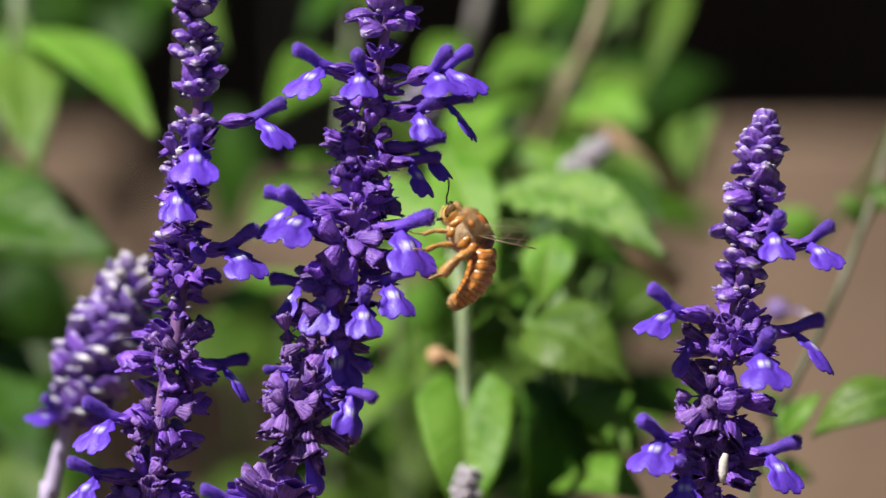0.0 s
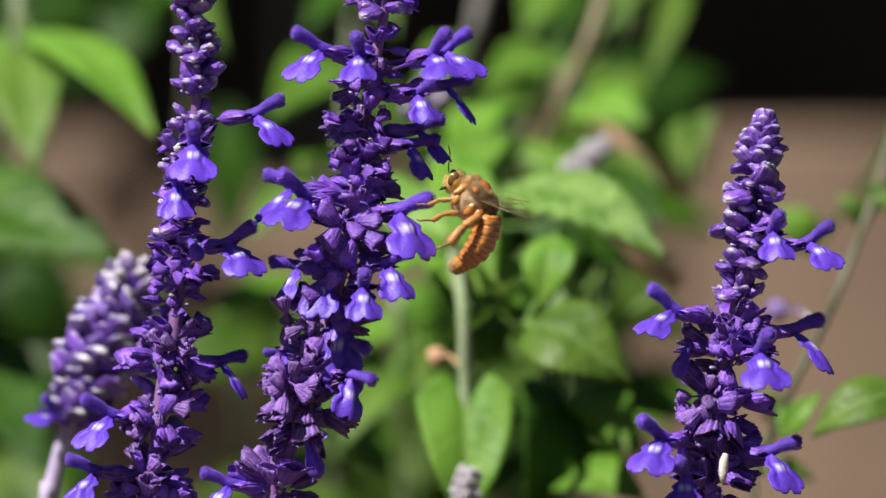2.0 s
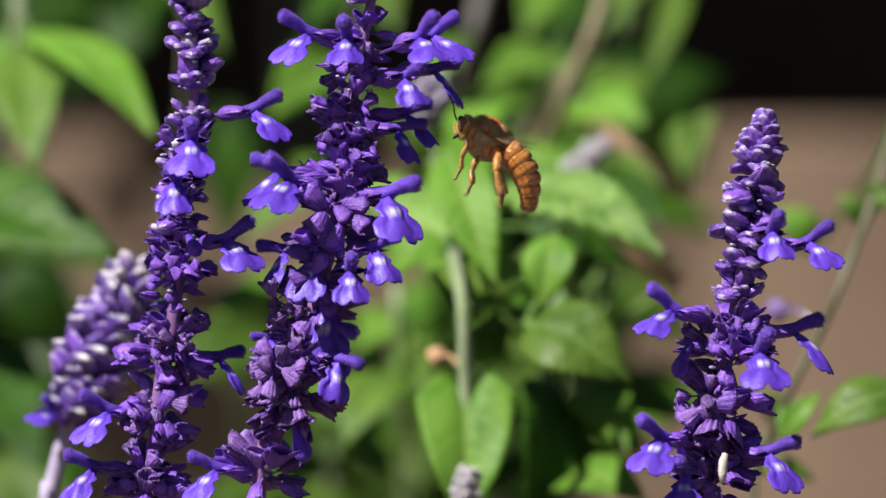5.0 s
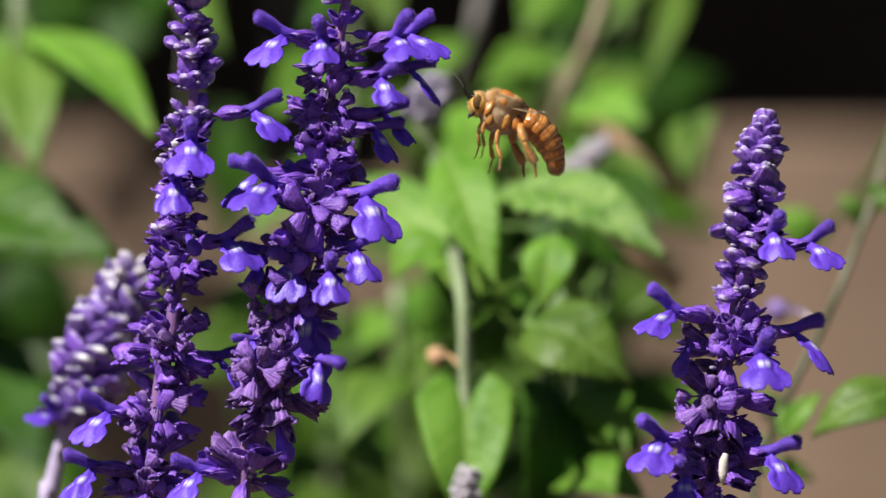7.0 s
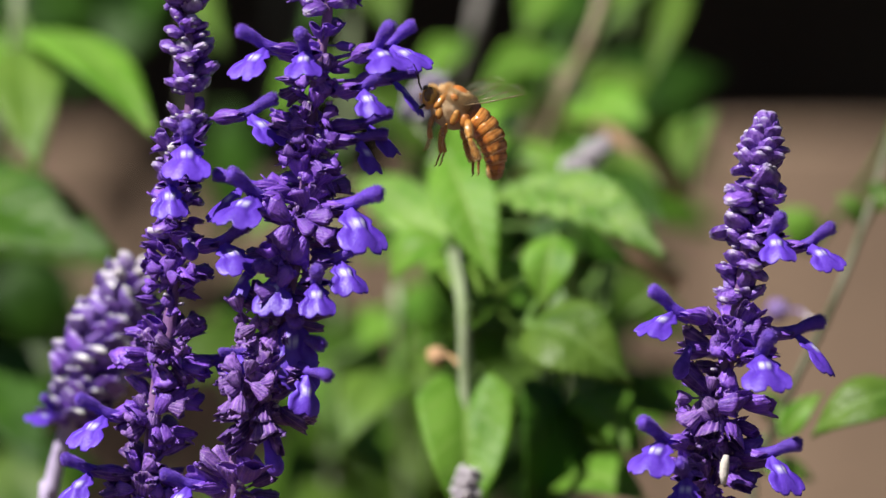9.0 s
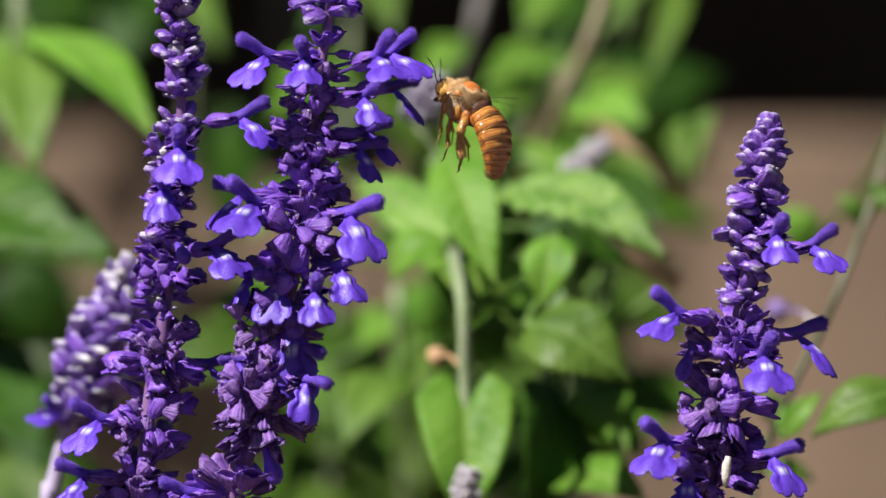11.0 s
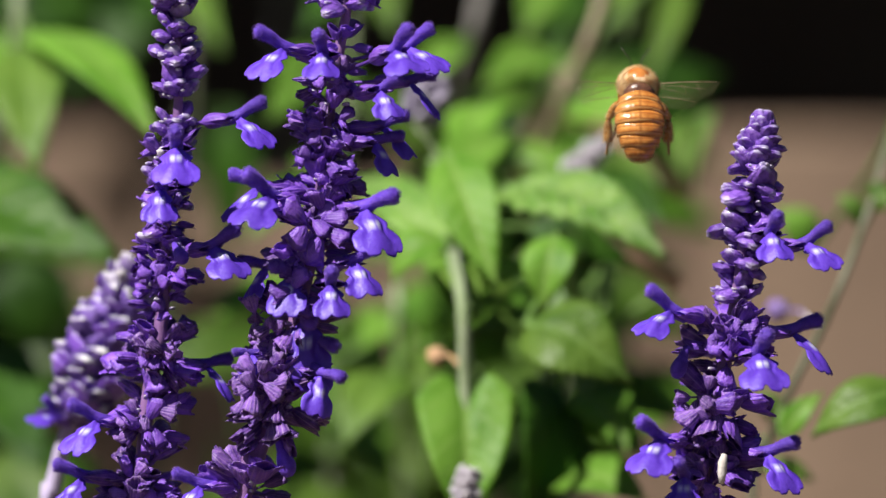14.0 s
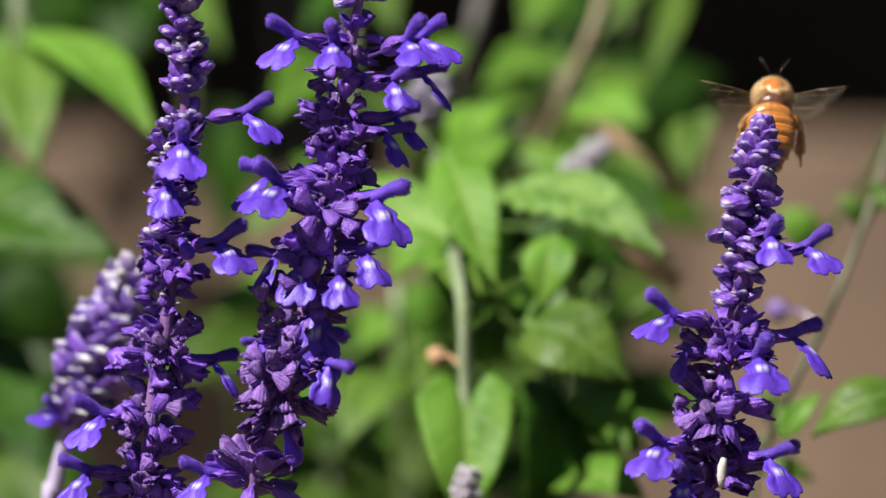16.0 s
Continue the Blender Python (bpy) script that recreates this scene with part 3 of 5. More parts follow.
def middle_plants():
    stem = [spot(790, 330, 0.2), spot(795, 400, 0.17), spot(804, 460, 0.11), spot(818, 540, 0.09), spot(824, 690, 0.09)] + foot_of(830, 950, 0.09)
    pl = plant([(stem, 2.7, STEM_GREEN), ([spot(700, 500, 0.22), spot(704, 600, 0.22), spot(712, 760, 0.26)] + foot_of(716, 950, 0.3), 1.9, STEM_GREEN)],
               "green salvia plant with heart-shaped leaves and toothed pale leaves")
    leaf(pl, (824, 712, 0.09), (828, 912, 0.08), 182, LEAF_BRIGHT, (0.0, -1, 0.15), 2, 0.3, cord=1.0, curl=0.02)
    knob(pl, (772, 630, 0.1), 1.9, DRY_LEAF, "dry_bud")
    leaf(pl, (792, 270, 0.115), (880, 505, 0.095), 118, LEAF_BRIGHT, (-0.2, -0.85, 0.55), 4, 0.3, quilt=2.0)
    leaf(pl, (872, 348, 0.125), (1176, 452, 0.10), 175, LEAF_PALE, (0.1, -0.6, 0.8), 7, 0.1, teeth=18, quilt=9.0)
    leaf(pl, (762, 285, 0.125), (838, 478, 0.118), 92, LEAF_MID, (0.3, -0.8, 0.5), 4, 0.3)
    leaf(pl, (830, 560, 0.12), (940, 470, 0.1), 95, LEAF_BRIGHT, (0, -0.8, 0.6), 3)
    leaf(pl, (822, 600, 0.14), (930, 590, 0.12), 80, LEAF, (0, -0.8, 0.6), 3)
    leaf(pl, (930, 400, 0.15), (1130, 470, 0.15), 60, LEAF_SHADED, (0.1, -0.9, 0.2), 3, 0.2)
    leaf(pl, (795, 445, 0.13), (630, 315, 0.18), 105, LEAF_PALE, (-0.3, -0.6, 0.75), 4)
    leaf(pl, (790, 420, 0.12), (690, 500, 0.12), 110, LEAF_BRIGHT, (-0.3, -0.6, 0.75), 3)
    leaf(pl, (790, 330, 0.16), (905, 235, 0.18), 120, LEAF_BRIGHT, (-0.2, -0.7, 0.7), 3)
    leaf(pl, (868, 180, 0.2), (815, 300, 0.17), 105, LEAF_BRIGHT, (-0.2, -0.7, 0.7), 3)
    leaf(pl, (800, 330, 0.2), (960, 290, 0.18), 110, LEAF_PALE, (0, -0.6, 0.8), 4)
    leaf(pl, (800, 470, 0.12), (850, 560, 0.1), 70, LEAF, (0, -0.9, 0.4), 3)
    leaf(pl, (800, 425, 0.14), (815, 565, 0.12), 110, LEAF_BRIGHT, (-0.1, -0.8, 0.6), 3)
    leaf(pl, (815, 560, 0.14), (900, 470, 0.16), 90, LEAF, (0, -0.8, 0.5), 3)
    leaf(pl, (705, 660, 0.2), (610, 790, 0.18), 120, LEAF, (-0.2, -0.8, 0.6), 4)
    leaf(pl, (706, 640, 0.22), (760, 700, 0.2), 90, LEAF, (0, -0.8, 0.6), 3)
    leaf(pl, (706, 560, 0.24), (640, 620, 0.22), 90, LEAF_BRIGHT, (0, -0.8, 0.6), 3)

    pl = plant([([spot(990, 300, 0.24), spot(1000, 480, 0.26), spot(1005, 650, 0.28)] + foot_of(1010, 950, 0.3), 2.2, STEM_GREEN),
                ([spot(1200, 500, 0.19), spot(1130, 466, 0.18), spot(1040, 440, 0.18), spot(1000, 430, 0.2)], 4.0, TWIG),
                ([spot(1215, 345, 0.22), spot(1140, 290, 0.21), spot(1075, 230, 0.22), spot(1000, 210, 0.26)], 3.4, TWIG)],
               "broad-leaved green plant with woody brown side shoots")
    leaf(pl, (985, 416, 0.104), (962, 550, 0.1), 96, LEAF_BRIGHT, (-0.2, -0.9, 0.4), 3)
    leaf(pl, (930, 574, 0.092), (1118, 676, 0.084), 160, LEAF, (0.0, -0.85, 0.5), 5, 0.1)
    # Broad leaf in the darkened green, also turned from the sun to read as shaded.
    leaf(pl, (965, 672, 0.125), (938, 915, 0.11), 195, LEAF_SHADED, (0.6, -0.78, -0.15), 4)
    leaf(pl, (900, 520, 0.15), (1030, 600, 0.135), 110, LEAF_MID, (0, -0.9, 0.4), 4)
    leaf(pl, (1045, 700, 0.15), (1190, 735, 0.135), 100, LEAF_MID, (0, -0.8, 0.5), 4)
    leaf(pl, (1010, 725, 0.14), (1135, 800, 0.115), 115, LEAF_BRIGHT, (0, -0.7, 0.7), 3)
    leaf(pl, (985, 850, 0.12), (1140, 880, 0.1), 125, LEAF_BRIGHT, (0, -0.7, 0.7), 3)
    leaf(pl, (985, 560, 0.22), (1070, 705, 0.2), 120, LEAF_MID, (-0.25, -0.8, 0.6), 5)
    leaf(pl, (1030, 705, 0.13), (1112, 800, 0.11), 115, LEAF_BRIGHT, (0, -0.7, 0.7), 4)
    leaf(pl, (1000, 800, 0.22), (900, 880, 0.2), 90, LEAF_SHADED, (0.6, -0.78, -0.1), 3)
    leaf(pl, (1005, 600, 0.2), (900, 640, 0.18), 110, LEAF, (0, -0.7, 0.7), 4)
    leaf(pl, (1010, 700, 0.2), (1100, 770, 0.18), 100, LEAF_BRIGHT, (0, -0.7, 0.7), 4)
    leaf(pl, (1010, 590, 0.22), (1090, 700, 0.22), 110, LEAF, (0.1, -0.7, 0.7), 4)
    leaf(pl, (1040, 310, 0.2), (1180, 395, 0.17), 90, LEAF_SHADED, (0, -0.9, 0.3), 3)
    leaf(pl, (1060, 290, 0.2), (1175, 330, 0.18), 45, LEAF, (0, -0.7, 0.7), 3)
    leaf(pl, (990, 330, 0.22), (930, 250, 0.24), 100, LEAF_BRIGHT, (0, -0.8, 0.6), 3)
    leaf(pl, (995, 500, 0.26), (900, 480, 0.26), 110, LEAF, (0, -0.8, 0.6), 3)

    pl = plant([([spot(862, -40, 0.3), spot(838, 60, 0.3), spot(815, 160, 0.32), spot(800, 400, 0.45)] + foot_of(790, 950, 0.55), 4.0, STEM_GREY),
                ([spot(1082, -60, 0.21), spot(1048, 60, 0.21), spot(990, 190, 0.22), spot(950, 330, 0.26), spot(930, 480, 0.4)] + foot_of(900, 950, 0.5), 3.4, STEM_TAN),
                ([spot(1000, 130, 0.25), spot(965, 180, 0.25), spot(935, 250, 0.26), spot(925, 330, 0.3)], 4.5, STEM_TAN)],
               "tall leafy plant with thick grey stems")
    leaf(pl, (990, 95, 0.26), (852, 155, 0.24), 95, LEAF_BRIGHT, (-0.1, -0.8, 0.6), 3)
    leaf(pl, (815, 70, 0.29), (742, 165, 0.27), 70, LEAF_BRIGHT, (0, -0.8, 0.6), 3)
    leaf(pl, (960, 200, 0.27), (850, 190, 0.25), 80, LEAF_BRIGHT, (-0.1, -0.8, 0.5), 3)
    leaf(pl, (980, -40, 0.3), (930, 70, 0.28), 80, LEAF_BRIGHT, (0, -0.8, 0.6), 3)
    leaf(pl, (1030, -30, 0.32), (970, 120, 0.3), 75, LEAF_SHADED, (0, -0.8, 0.6), 3)
    leaf(pl, (1112, 118, 0.26), (1062, 255, 0.22), 110, LEAF, (0, -0.8, 0.6), 3)
    leaf(pl, (1205, -60, 0.28), (1150, 150, 0.26), 64, LEAF, (0.2, -0.85, 0.5), 4)
    leaf(pl, (1090, -60, 0.3), (1110, 60, 0.28), 60, LEAF, (0, -0.8, 0.6), 3)
    leaf(pl, (1010, 190, 0.24), (1150, 225, 0.22), 110, LEAF_BRIGHT, (0, -0.8, 0.6), 3)
    leaf(pl, (1205, 345, 0.24), (1262, 196, 0.22), 120, LEAF_PALE, (0, -0.8, 0.6), 3)
    leaf(pl, (1170, 310, 0.26), (1165, 190, 0.25), 100, LEAF_BRIGHT, (0, -0.9, 0.5), 3)


def right_plants():
    line = [spot(1590, 200, 0.14), spot(1545, 350, 0.12), spot(1500, 475, 0.1), spot(1455, 580, 0.1), spot(1400, 690, 0.1), spot(1360, 790, 0.11)]
    pl = plant([(line + foot_of(1330, 950, 0.11), 1.7, STEM_DULL), ([spot(1640, 560, 0.09), spot(1620, 720, 0.09)] + foot_of(1610, 950, 0.09), 2.7, STEM_GREEN)], "leaning green stem with a few small leaves")
    leaf(pl, (1612, 695, 0.075), (1435, 772, 0.075), 105, LEAF, (-0.15, -0.75, 0.65), 4, 0.15)
    leaf(pl, (1385, 775, 0.09), (1455, 695, 0.09), 48, LEAF_BRIGHT, (0, -0.8, 0.6), 2)
    knob(pl, (1376, 548, 0.12), 2.2, BUD_PALE, "faded_blossom")
    leaf(pl, (1440, 440, 0.2), (1375, 370, 0.2), 80, LEAF_BRIGHT, (0, -0.8, 0.6), 2)
    leaf(pl, (1530, 400, 0.14), (1480, 345, 0.14), 45, LEAF, (0, -0.8, 0.6), 2)
    leaf(pl, (1540, 370, 0.12), (1590, 330, 0.12), 60, LEAF, (0, -0.8, 0.6), 2)
    leaf(pl, (1380, 750, 0.14), (1340, 690, 0.14), 50, LEAF, (0, -0.8, 0.6), 2)
    leaf(pl, (1350, 830, 0.12), (1440, 850, 0.12), 50, LEAF, (0, -0.8, 0.6), 2)


def deep_foliage():
    """Uncounted leaves between the plants and the fence, many coloured dark as if shaded."""
    rng = random.Random(21)
    shapes = [leaf_shape(long, wide, 3, 0.2, 0, 0.1, 9, 14, 6, 0.08) for long, wide in ((34, 19), (28, 14), (40, 22))]
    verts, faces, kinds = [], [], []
    # The last clump is added out of view to cast shade on the fence.
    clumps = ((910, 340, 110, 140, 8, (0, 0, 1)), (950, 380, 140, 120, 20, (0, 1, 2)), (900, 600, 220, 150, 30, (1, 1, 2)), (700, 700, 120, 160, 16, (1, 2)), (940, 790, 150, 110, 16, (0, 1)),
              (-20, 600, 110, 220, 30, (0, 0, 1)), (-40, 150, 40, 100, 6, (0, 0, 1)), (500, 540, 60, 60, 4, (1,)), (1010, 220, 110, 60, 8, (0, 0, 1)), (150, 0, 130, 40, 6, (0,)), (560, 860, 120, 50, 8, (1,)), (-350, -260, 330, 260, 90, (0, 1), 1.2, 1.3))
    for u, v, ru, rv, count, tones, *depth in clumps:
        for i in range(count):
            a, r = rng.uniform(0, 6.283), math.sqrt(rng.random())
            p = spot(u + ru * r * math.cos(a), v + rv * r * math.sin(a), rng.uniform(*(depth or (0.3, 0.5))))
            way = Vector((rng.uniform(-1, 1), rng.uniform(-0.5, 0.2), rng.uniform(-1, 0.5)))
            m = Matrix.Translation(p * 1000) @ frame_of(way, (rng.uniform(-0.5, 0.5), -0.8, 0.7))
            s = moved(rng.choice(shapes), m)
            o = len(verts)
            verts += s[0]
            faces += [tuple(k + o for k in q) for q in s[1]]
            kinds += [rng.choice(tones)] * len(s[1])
    # Stems; the last six only hold up the added clump out of view.
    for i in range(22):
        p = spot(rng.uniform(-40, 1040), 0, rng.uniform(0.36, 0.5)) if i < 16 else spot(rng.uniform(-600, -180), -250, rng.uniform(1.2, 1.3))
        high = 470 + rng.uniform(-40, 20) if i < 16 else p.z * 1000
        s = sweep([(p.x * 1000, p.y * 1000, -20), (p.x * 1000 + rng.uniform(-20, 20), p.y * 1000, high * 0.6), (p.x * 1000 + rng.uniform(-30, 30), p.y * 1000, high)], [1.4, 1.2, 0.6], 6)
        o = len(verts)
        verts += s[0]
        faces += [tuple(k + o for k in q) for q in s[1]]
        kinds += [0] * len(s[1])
    me = mesh_of("foliage", verts, faces, [LEAF_SHADED, LEAF_MASS, LEAF_MASS_BRIGHT])
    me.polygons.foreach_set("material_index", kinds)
    tagged(new("foliage", me), "mass of green leaves before the fence, many coloured dark for shade, with an added unseen clump", "foliage", kind="stuff")


left_plants()
middle_plants()
right_plants()
deep_foliage()


# ---- salvia flower spikes ----
def calyx_mesh(name, material, closed, tooth, flare, seed, rib=0.07, long=4.4):
    """A pleated papery funnel with a broad pointed upper lip and two pointed lower lobes round a hollow mouth; closed presses the lips together."""
    rng = random.Random(seed)
    n = 36
    prof = ((-0.75, 0.3), (-0.3, 0.24), (-0.04, 0.3), (0.08, 0.85), (0.25, 1.2), (0.45, 1.42), (0.65, 1.55), (0.82, 1.66), (1.0, 1.75))
    bend, skew, roll = rng.uniform(-0.3, 0.3), rng.uniform(-0.5, 0.5), rng.uniform(-0.35, 0.35)
    crumple = [rng.uniform(-0.12, 0.12) for j in range(12)]
    tips = [(0.0, 1.25, 1.0)] + [(side * rng.uniform(2.1, 2.5), rng.uniform(0.65, 0.85), rng.uniform(0.7, 1.0)) for side in (1, -1)]
    loops = []
    for along, r in prof:
        loop = []
        x = max(along, 0)
        for j in range(n):
            a = 2 * math.pi * j / n
            fold = 1 - abs((12 * a / (2 * math.pi)) % 1 - 0.5) * 2
            lobe = 0
            for mid, half, high in tips:
                gap = abs((a + roll - mid + math.pi) % (2 * math.pi) - math.pi)
                lobe = max(lobe, high * (1 - gap / half))
            q = (r + flare * lobe * x ** 4) * (1 + rib * 2.0 * (0.5 - fold) * min(1, x * 3) + crumple[j // 3] * x * x)
            px = along * long + tooth * (lobe - 0.25) * x ** 4
            wide, tall = 1 + 0.36 * closed * x ** 1.5, 1 - 0.8 * closed * x ** 1.5
            loop.append((px, q * math.sin(a) * wide + skew * x * x * 0.6, q * math.cos(a) * tall * 0.95 + bend * x * x * 2))
        loops.append(loop)
    for i, shrink in ((8, 0.9), (7, 0.84), (6, 0.78), (5, 0.6), (4, 0.05)):
        mid = sum((Vector(p) for p in loops[i]), Vector()) / n
        loops.append([(p[0] - (0.05 if i == 8 else 0), mid.y + (p[1] - mid.y) * shrink, mid.z + (p[2] - mid.z) * shrink) for p in loops[i]])
    return mesh_of(name, *rings(loops), material)


def bud_mesh(name, material, seed, wide=1.0, tall=0.86):
    """A closed ribbed calyx like a plump beak with two lips."""
    rng = random.Random(seed)
    prof = ((0, 0.4), (0.4, 0.85), (1.1, 1.25), (2.0, 1.5), (2.9, 1.58), (3.8, 1.5), (4.5, 1.25), (5.0, 0.85), (5.25, 0.3))
    v, f = lathe(prof, 24, 1.0, 0.9, 8, 0.1)
    b, twist = rng.uniform(-0.02, 0.07), rng.uniform(-0.25, 0.25)
    k, cut = rng.uniform(0.25, 0.45), rng.uniform(0.25, 0.5)
    out = []
    for x, y, z in v:
        s = x / 5.25
        x += 0.3 * math.sin(2.2 * y + seed) * s - cut * s ** 4 * math.exp(-(z / 0.35) ** 2)
        y *= 1 + 0.08 * math.sin(2.1 * x + seed)
        z = z * (1 - k * s ** 3) + b * x * x + 0.1 * math.sin(2.6 * y + 1.7 * x + seed)
        out.append((x, y * wide * 1.08 + twist * s * s * 2, z * tall + 0.08 * math.sin(4.1 * y + 2.3 * x)))
    return mesh_of(name, out, f, material)


def hood_mesh():
    """The tube and the downy, arching upper lip of a flower."""
    rng = random.Random(3)
    line = smooth_line([(-2.6, 0, -0.3), (0, 0, -0.1), (1.6, 0, 0.5), (3.2, 0, 1.15), (4.9, 0, 1.6), (6.4, 0, 1.65)], 4)
    n = len(line)
    radii = []
    for i in range(n):
        s = i / (n - 1)
        r = 1.12 - 0.12 * math.exp(-((s - 0.45) / 0.14) ** 2) + 0.08 * math.sin(9 * s)
        radii.append(r * (1 if s < 0.82 else math.sqrt(max(0.02, 1 - ((s - 0.82) / 0.185) ** 2))))
    body = sweep(line, radii, 12)
    spots = []
    for i in range(900):
        s = rng.uniform(0.42, 0.99)
        k = s * (n - 1)
        p = line[int(k)].lerp(line[min(int(k) + 1, n - 1)], k % 1)
        a = rng.uniform(0, 6.283)
        d = Vector((0.4 * (s > 0.9) + 0.1, math.sin(a), math.cos(a)))
        spots.append((p + Vector((0, math.sin(a), math.cos(a))) * radii[int(k)] * 0.96, d))
    fur = hairs(spots, 0.5, 0.04, rng)
    me = mesh_of("upper_lip", *join(body, fur), [HOOD, FUZZ])
    me.polygons.foreach_set("material_index", [0] * len(body[1]) + [1] * len(fur[1]))
    return me


def lip_mesh(seed, long=8.2, wide=3.45, curl=0.36):
    """The skirt-like lower lip: a narrow throat, two small side lobes and a broad notched middle lobe."""
    rng = random.Random(seed)
    k1, k2, ph = rng.uniform(0.6, 1.1), rng.uniform(-0.5, 0.5), rng.uniform(0, 6)
    frill = [rng.uniform(-0.05, 0.05) for i in range(9)]
    path = [(1.2, -0.7)]
    for i in range(41):
        a = radians(-26 - 40 * (i / 40) ** 0.8)
        path.append((path[-1][0] + long / 40 * math.cos(a), path[-1][1] + long / 40 * math.sin(a)))

    def ease(v):
        v = max(0.0, min(1.0, v))
        return v * v * (3 - 2 * v)

    def fn(s, t):
        q = 2 * t - 1
        a = abs(q)
        w = wide * (0.30 + 0.40 * ease(s / 0.32) - 0.13 * math.exp(-((s - 0.5) / 0.1) ** 2) + 0.30 * ease((s - 0.45) / 0.35))
        cut = 0.26 * a ** 3.2 + s ** 3 * (0.09 * math.exp(-(q / 0.11) ** 2) + 0.05 * math.exp(-((a - 0.58) / 0.1) ** 2) + frill[int(t * 8.99)] * 0.5)
        reach = max(0.0, min(0.999, s * (1 - cut))) * 40
        x, z = path[int(reach)]
        x2, z2 = path[int(reach) + 1]
        f = reach - int(reach)
        x, z = x + (x2 - x) * f, z + (z2 - z) * f
        wave = 0.5 * s * math.sin(q * 5 * k1 + ph) + k2 * 0.4 * q * s
        drop = curl * w * a * a * (1 - 0.35 * s)
        ridge = 0.42 * math.exp(-(q / 0.3) ** 2) * (1 - 0.6 * s) - 0.3 * math.exp(-((a - 0.5) / 0.16) ** 2) * math.sin(math.pi * min(1, s * 1.1))
        return (x - drop * 0.55 + wave * 0.5 + ridge * 0.5, w * math.sin(q * 1.15) / 0.92, z - drop * 0.7 + wave * 0.4 + ridge * 0.8)
    return mesh_of("lower_lip", *sheet(fn, 22, 32, 0.14), PETAL)


CALYXES = [calyx_mesh("calyx", CALYX, c, 1.3, f, s, 0.09, l) for s, c, f, l in ((1, 0.95, 0.1, 4.2), (2, 0.8, 0.25, 4.4), (3, 1.0, 0.2, 4.0), (11, 0.9, 0.0, 4.5), (14, 1.0, 0.3, 4.3))]
CALYXES_OPEN = [calyx_mesh("calyx", CALYX_OLD, c, 1.2, f, s, 0.12, l) for s, c, f, l in ((4, 0.8, 0.3, 4.0), (5, 0.95, 0.4, 4.3), (6, 0.55, 0.5, 4.1), (12, 1.0, 0.2, 3.9), (15, 0.9, 0.5, 4.2))]
BUDS = [bud_mesh("bud", BUD, s, 1.45, 0.85) for s in (7, 8, 21, 22)]
BUDS_PALE = [bud_mesh("bud", BUD_PALE, s, 1.2, 0.82) for s in (9, 10)]
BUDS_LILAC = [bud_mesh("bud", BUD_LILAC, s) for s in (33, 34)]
BUDS_GREY = [bud_mesh("bud", BUD_GREY, s) for s in (31, 32)]
SCALES = [bud_mesh("bud", m, s, 1.75, 0.62) for s, m in ((41, BUD_RIM), (42, BUD_RIM), (43, BUD_RIM), (44, BUD))]
TOP_LIP = hood_mesh()
LIPS = [lip_mesh(1, 9.0, 3.7), lip_mesh(2, 8.6, 3.5, 0.5), lip_mesh(3, 9.4, 4.1, 0.3), lip_mesh(8, 8.8, 3.6, 0.45)]
DROP = mesh_of("flower_bud", *lathe(((-1, 0.5), (0, 0.8), (1.5, 1.0), (3, 1.5), (4.5, 1.75), (5.6, 1.4), (6.3, 0.7), (6.5, 0.1)), 12), HOOD)


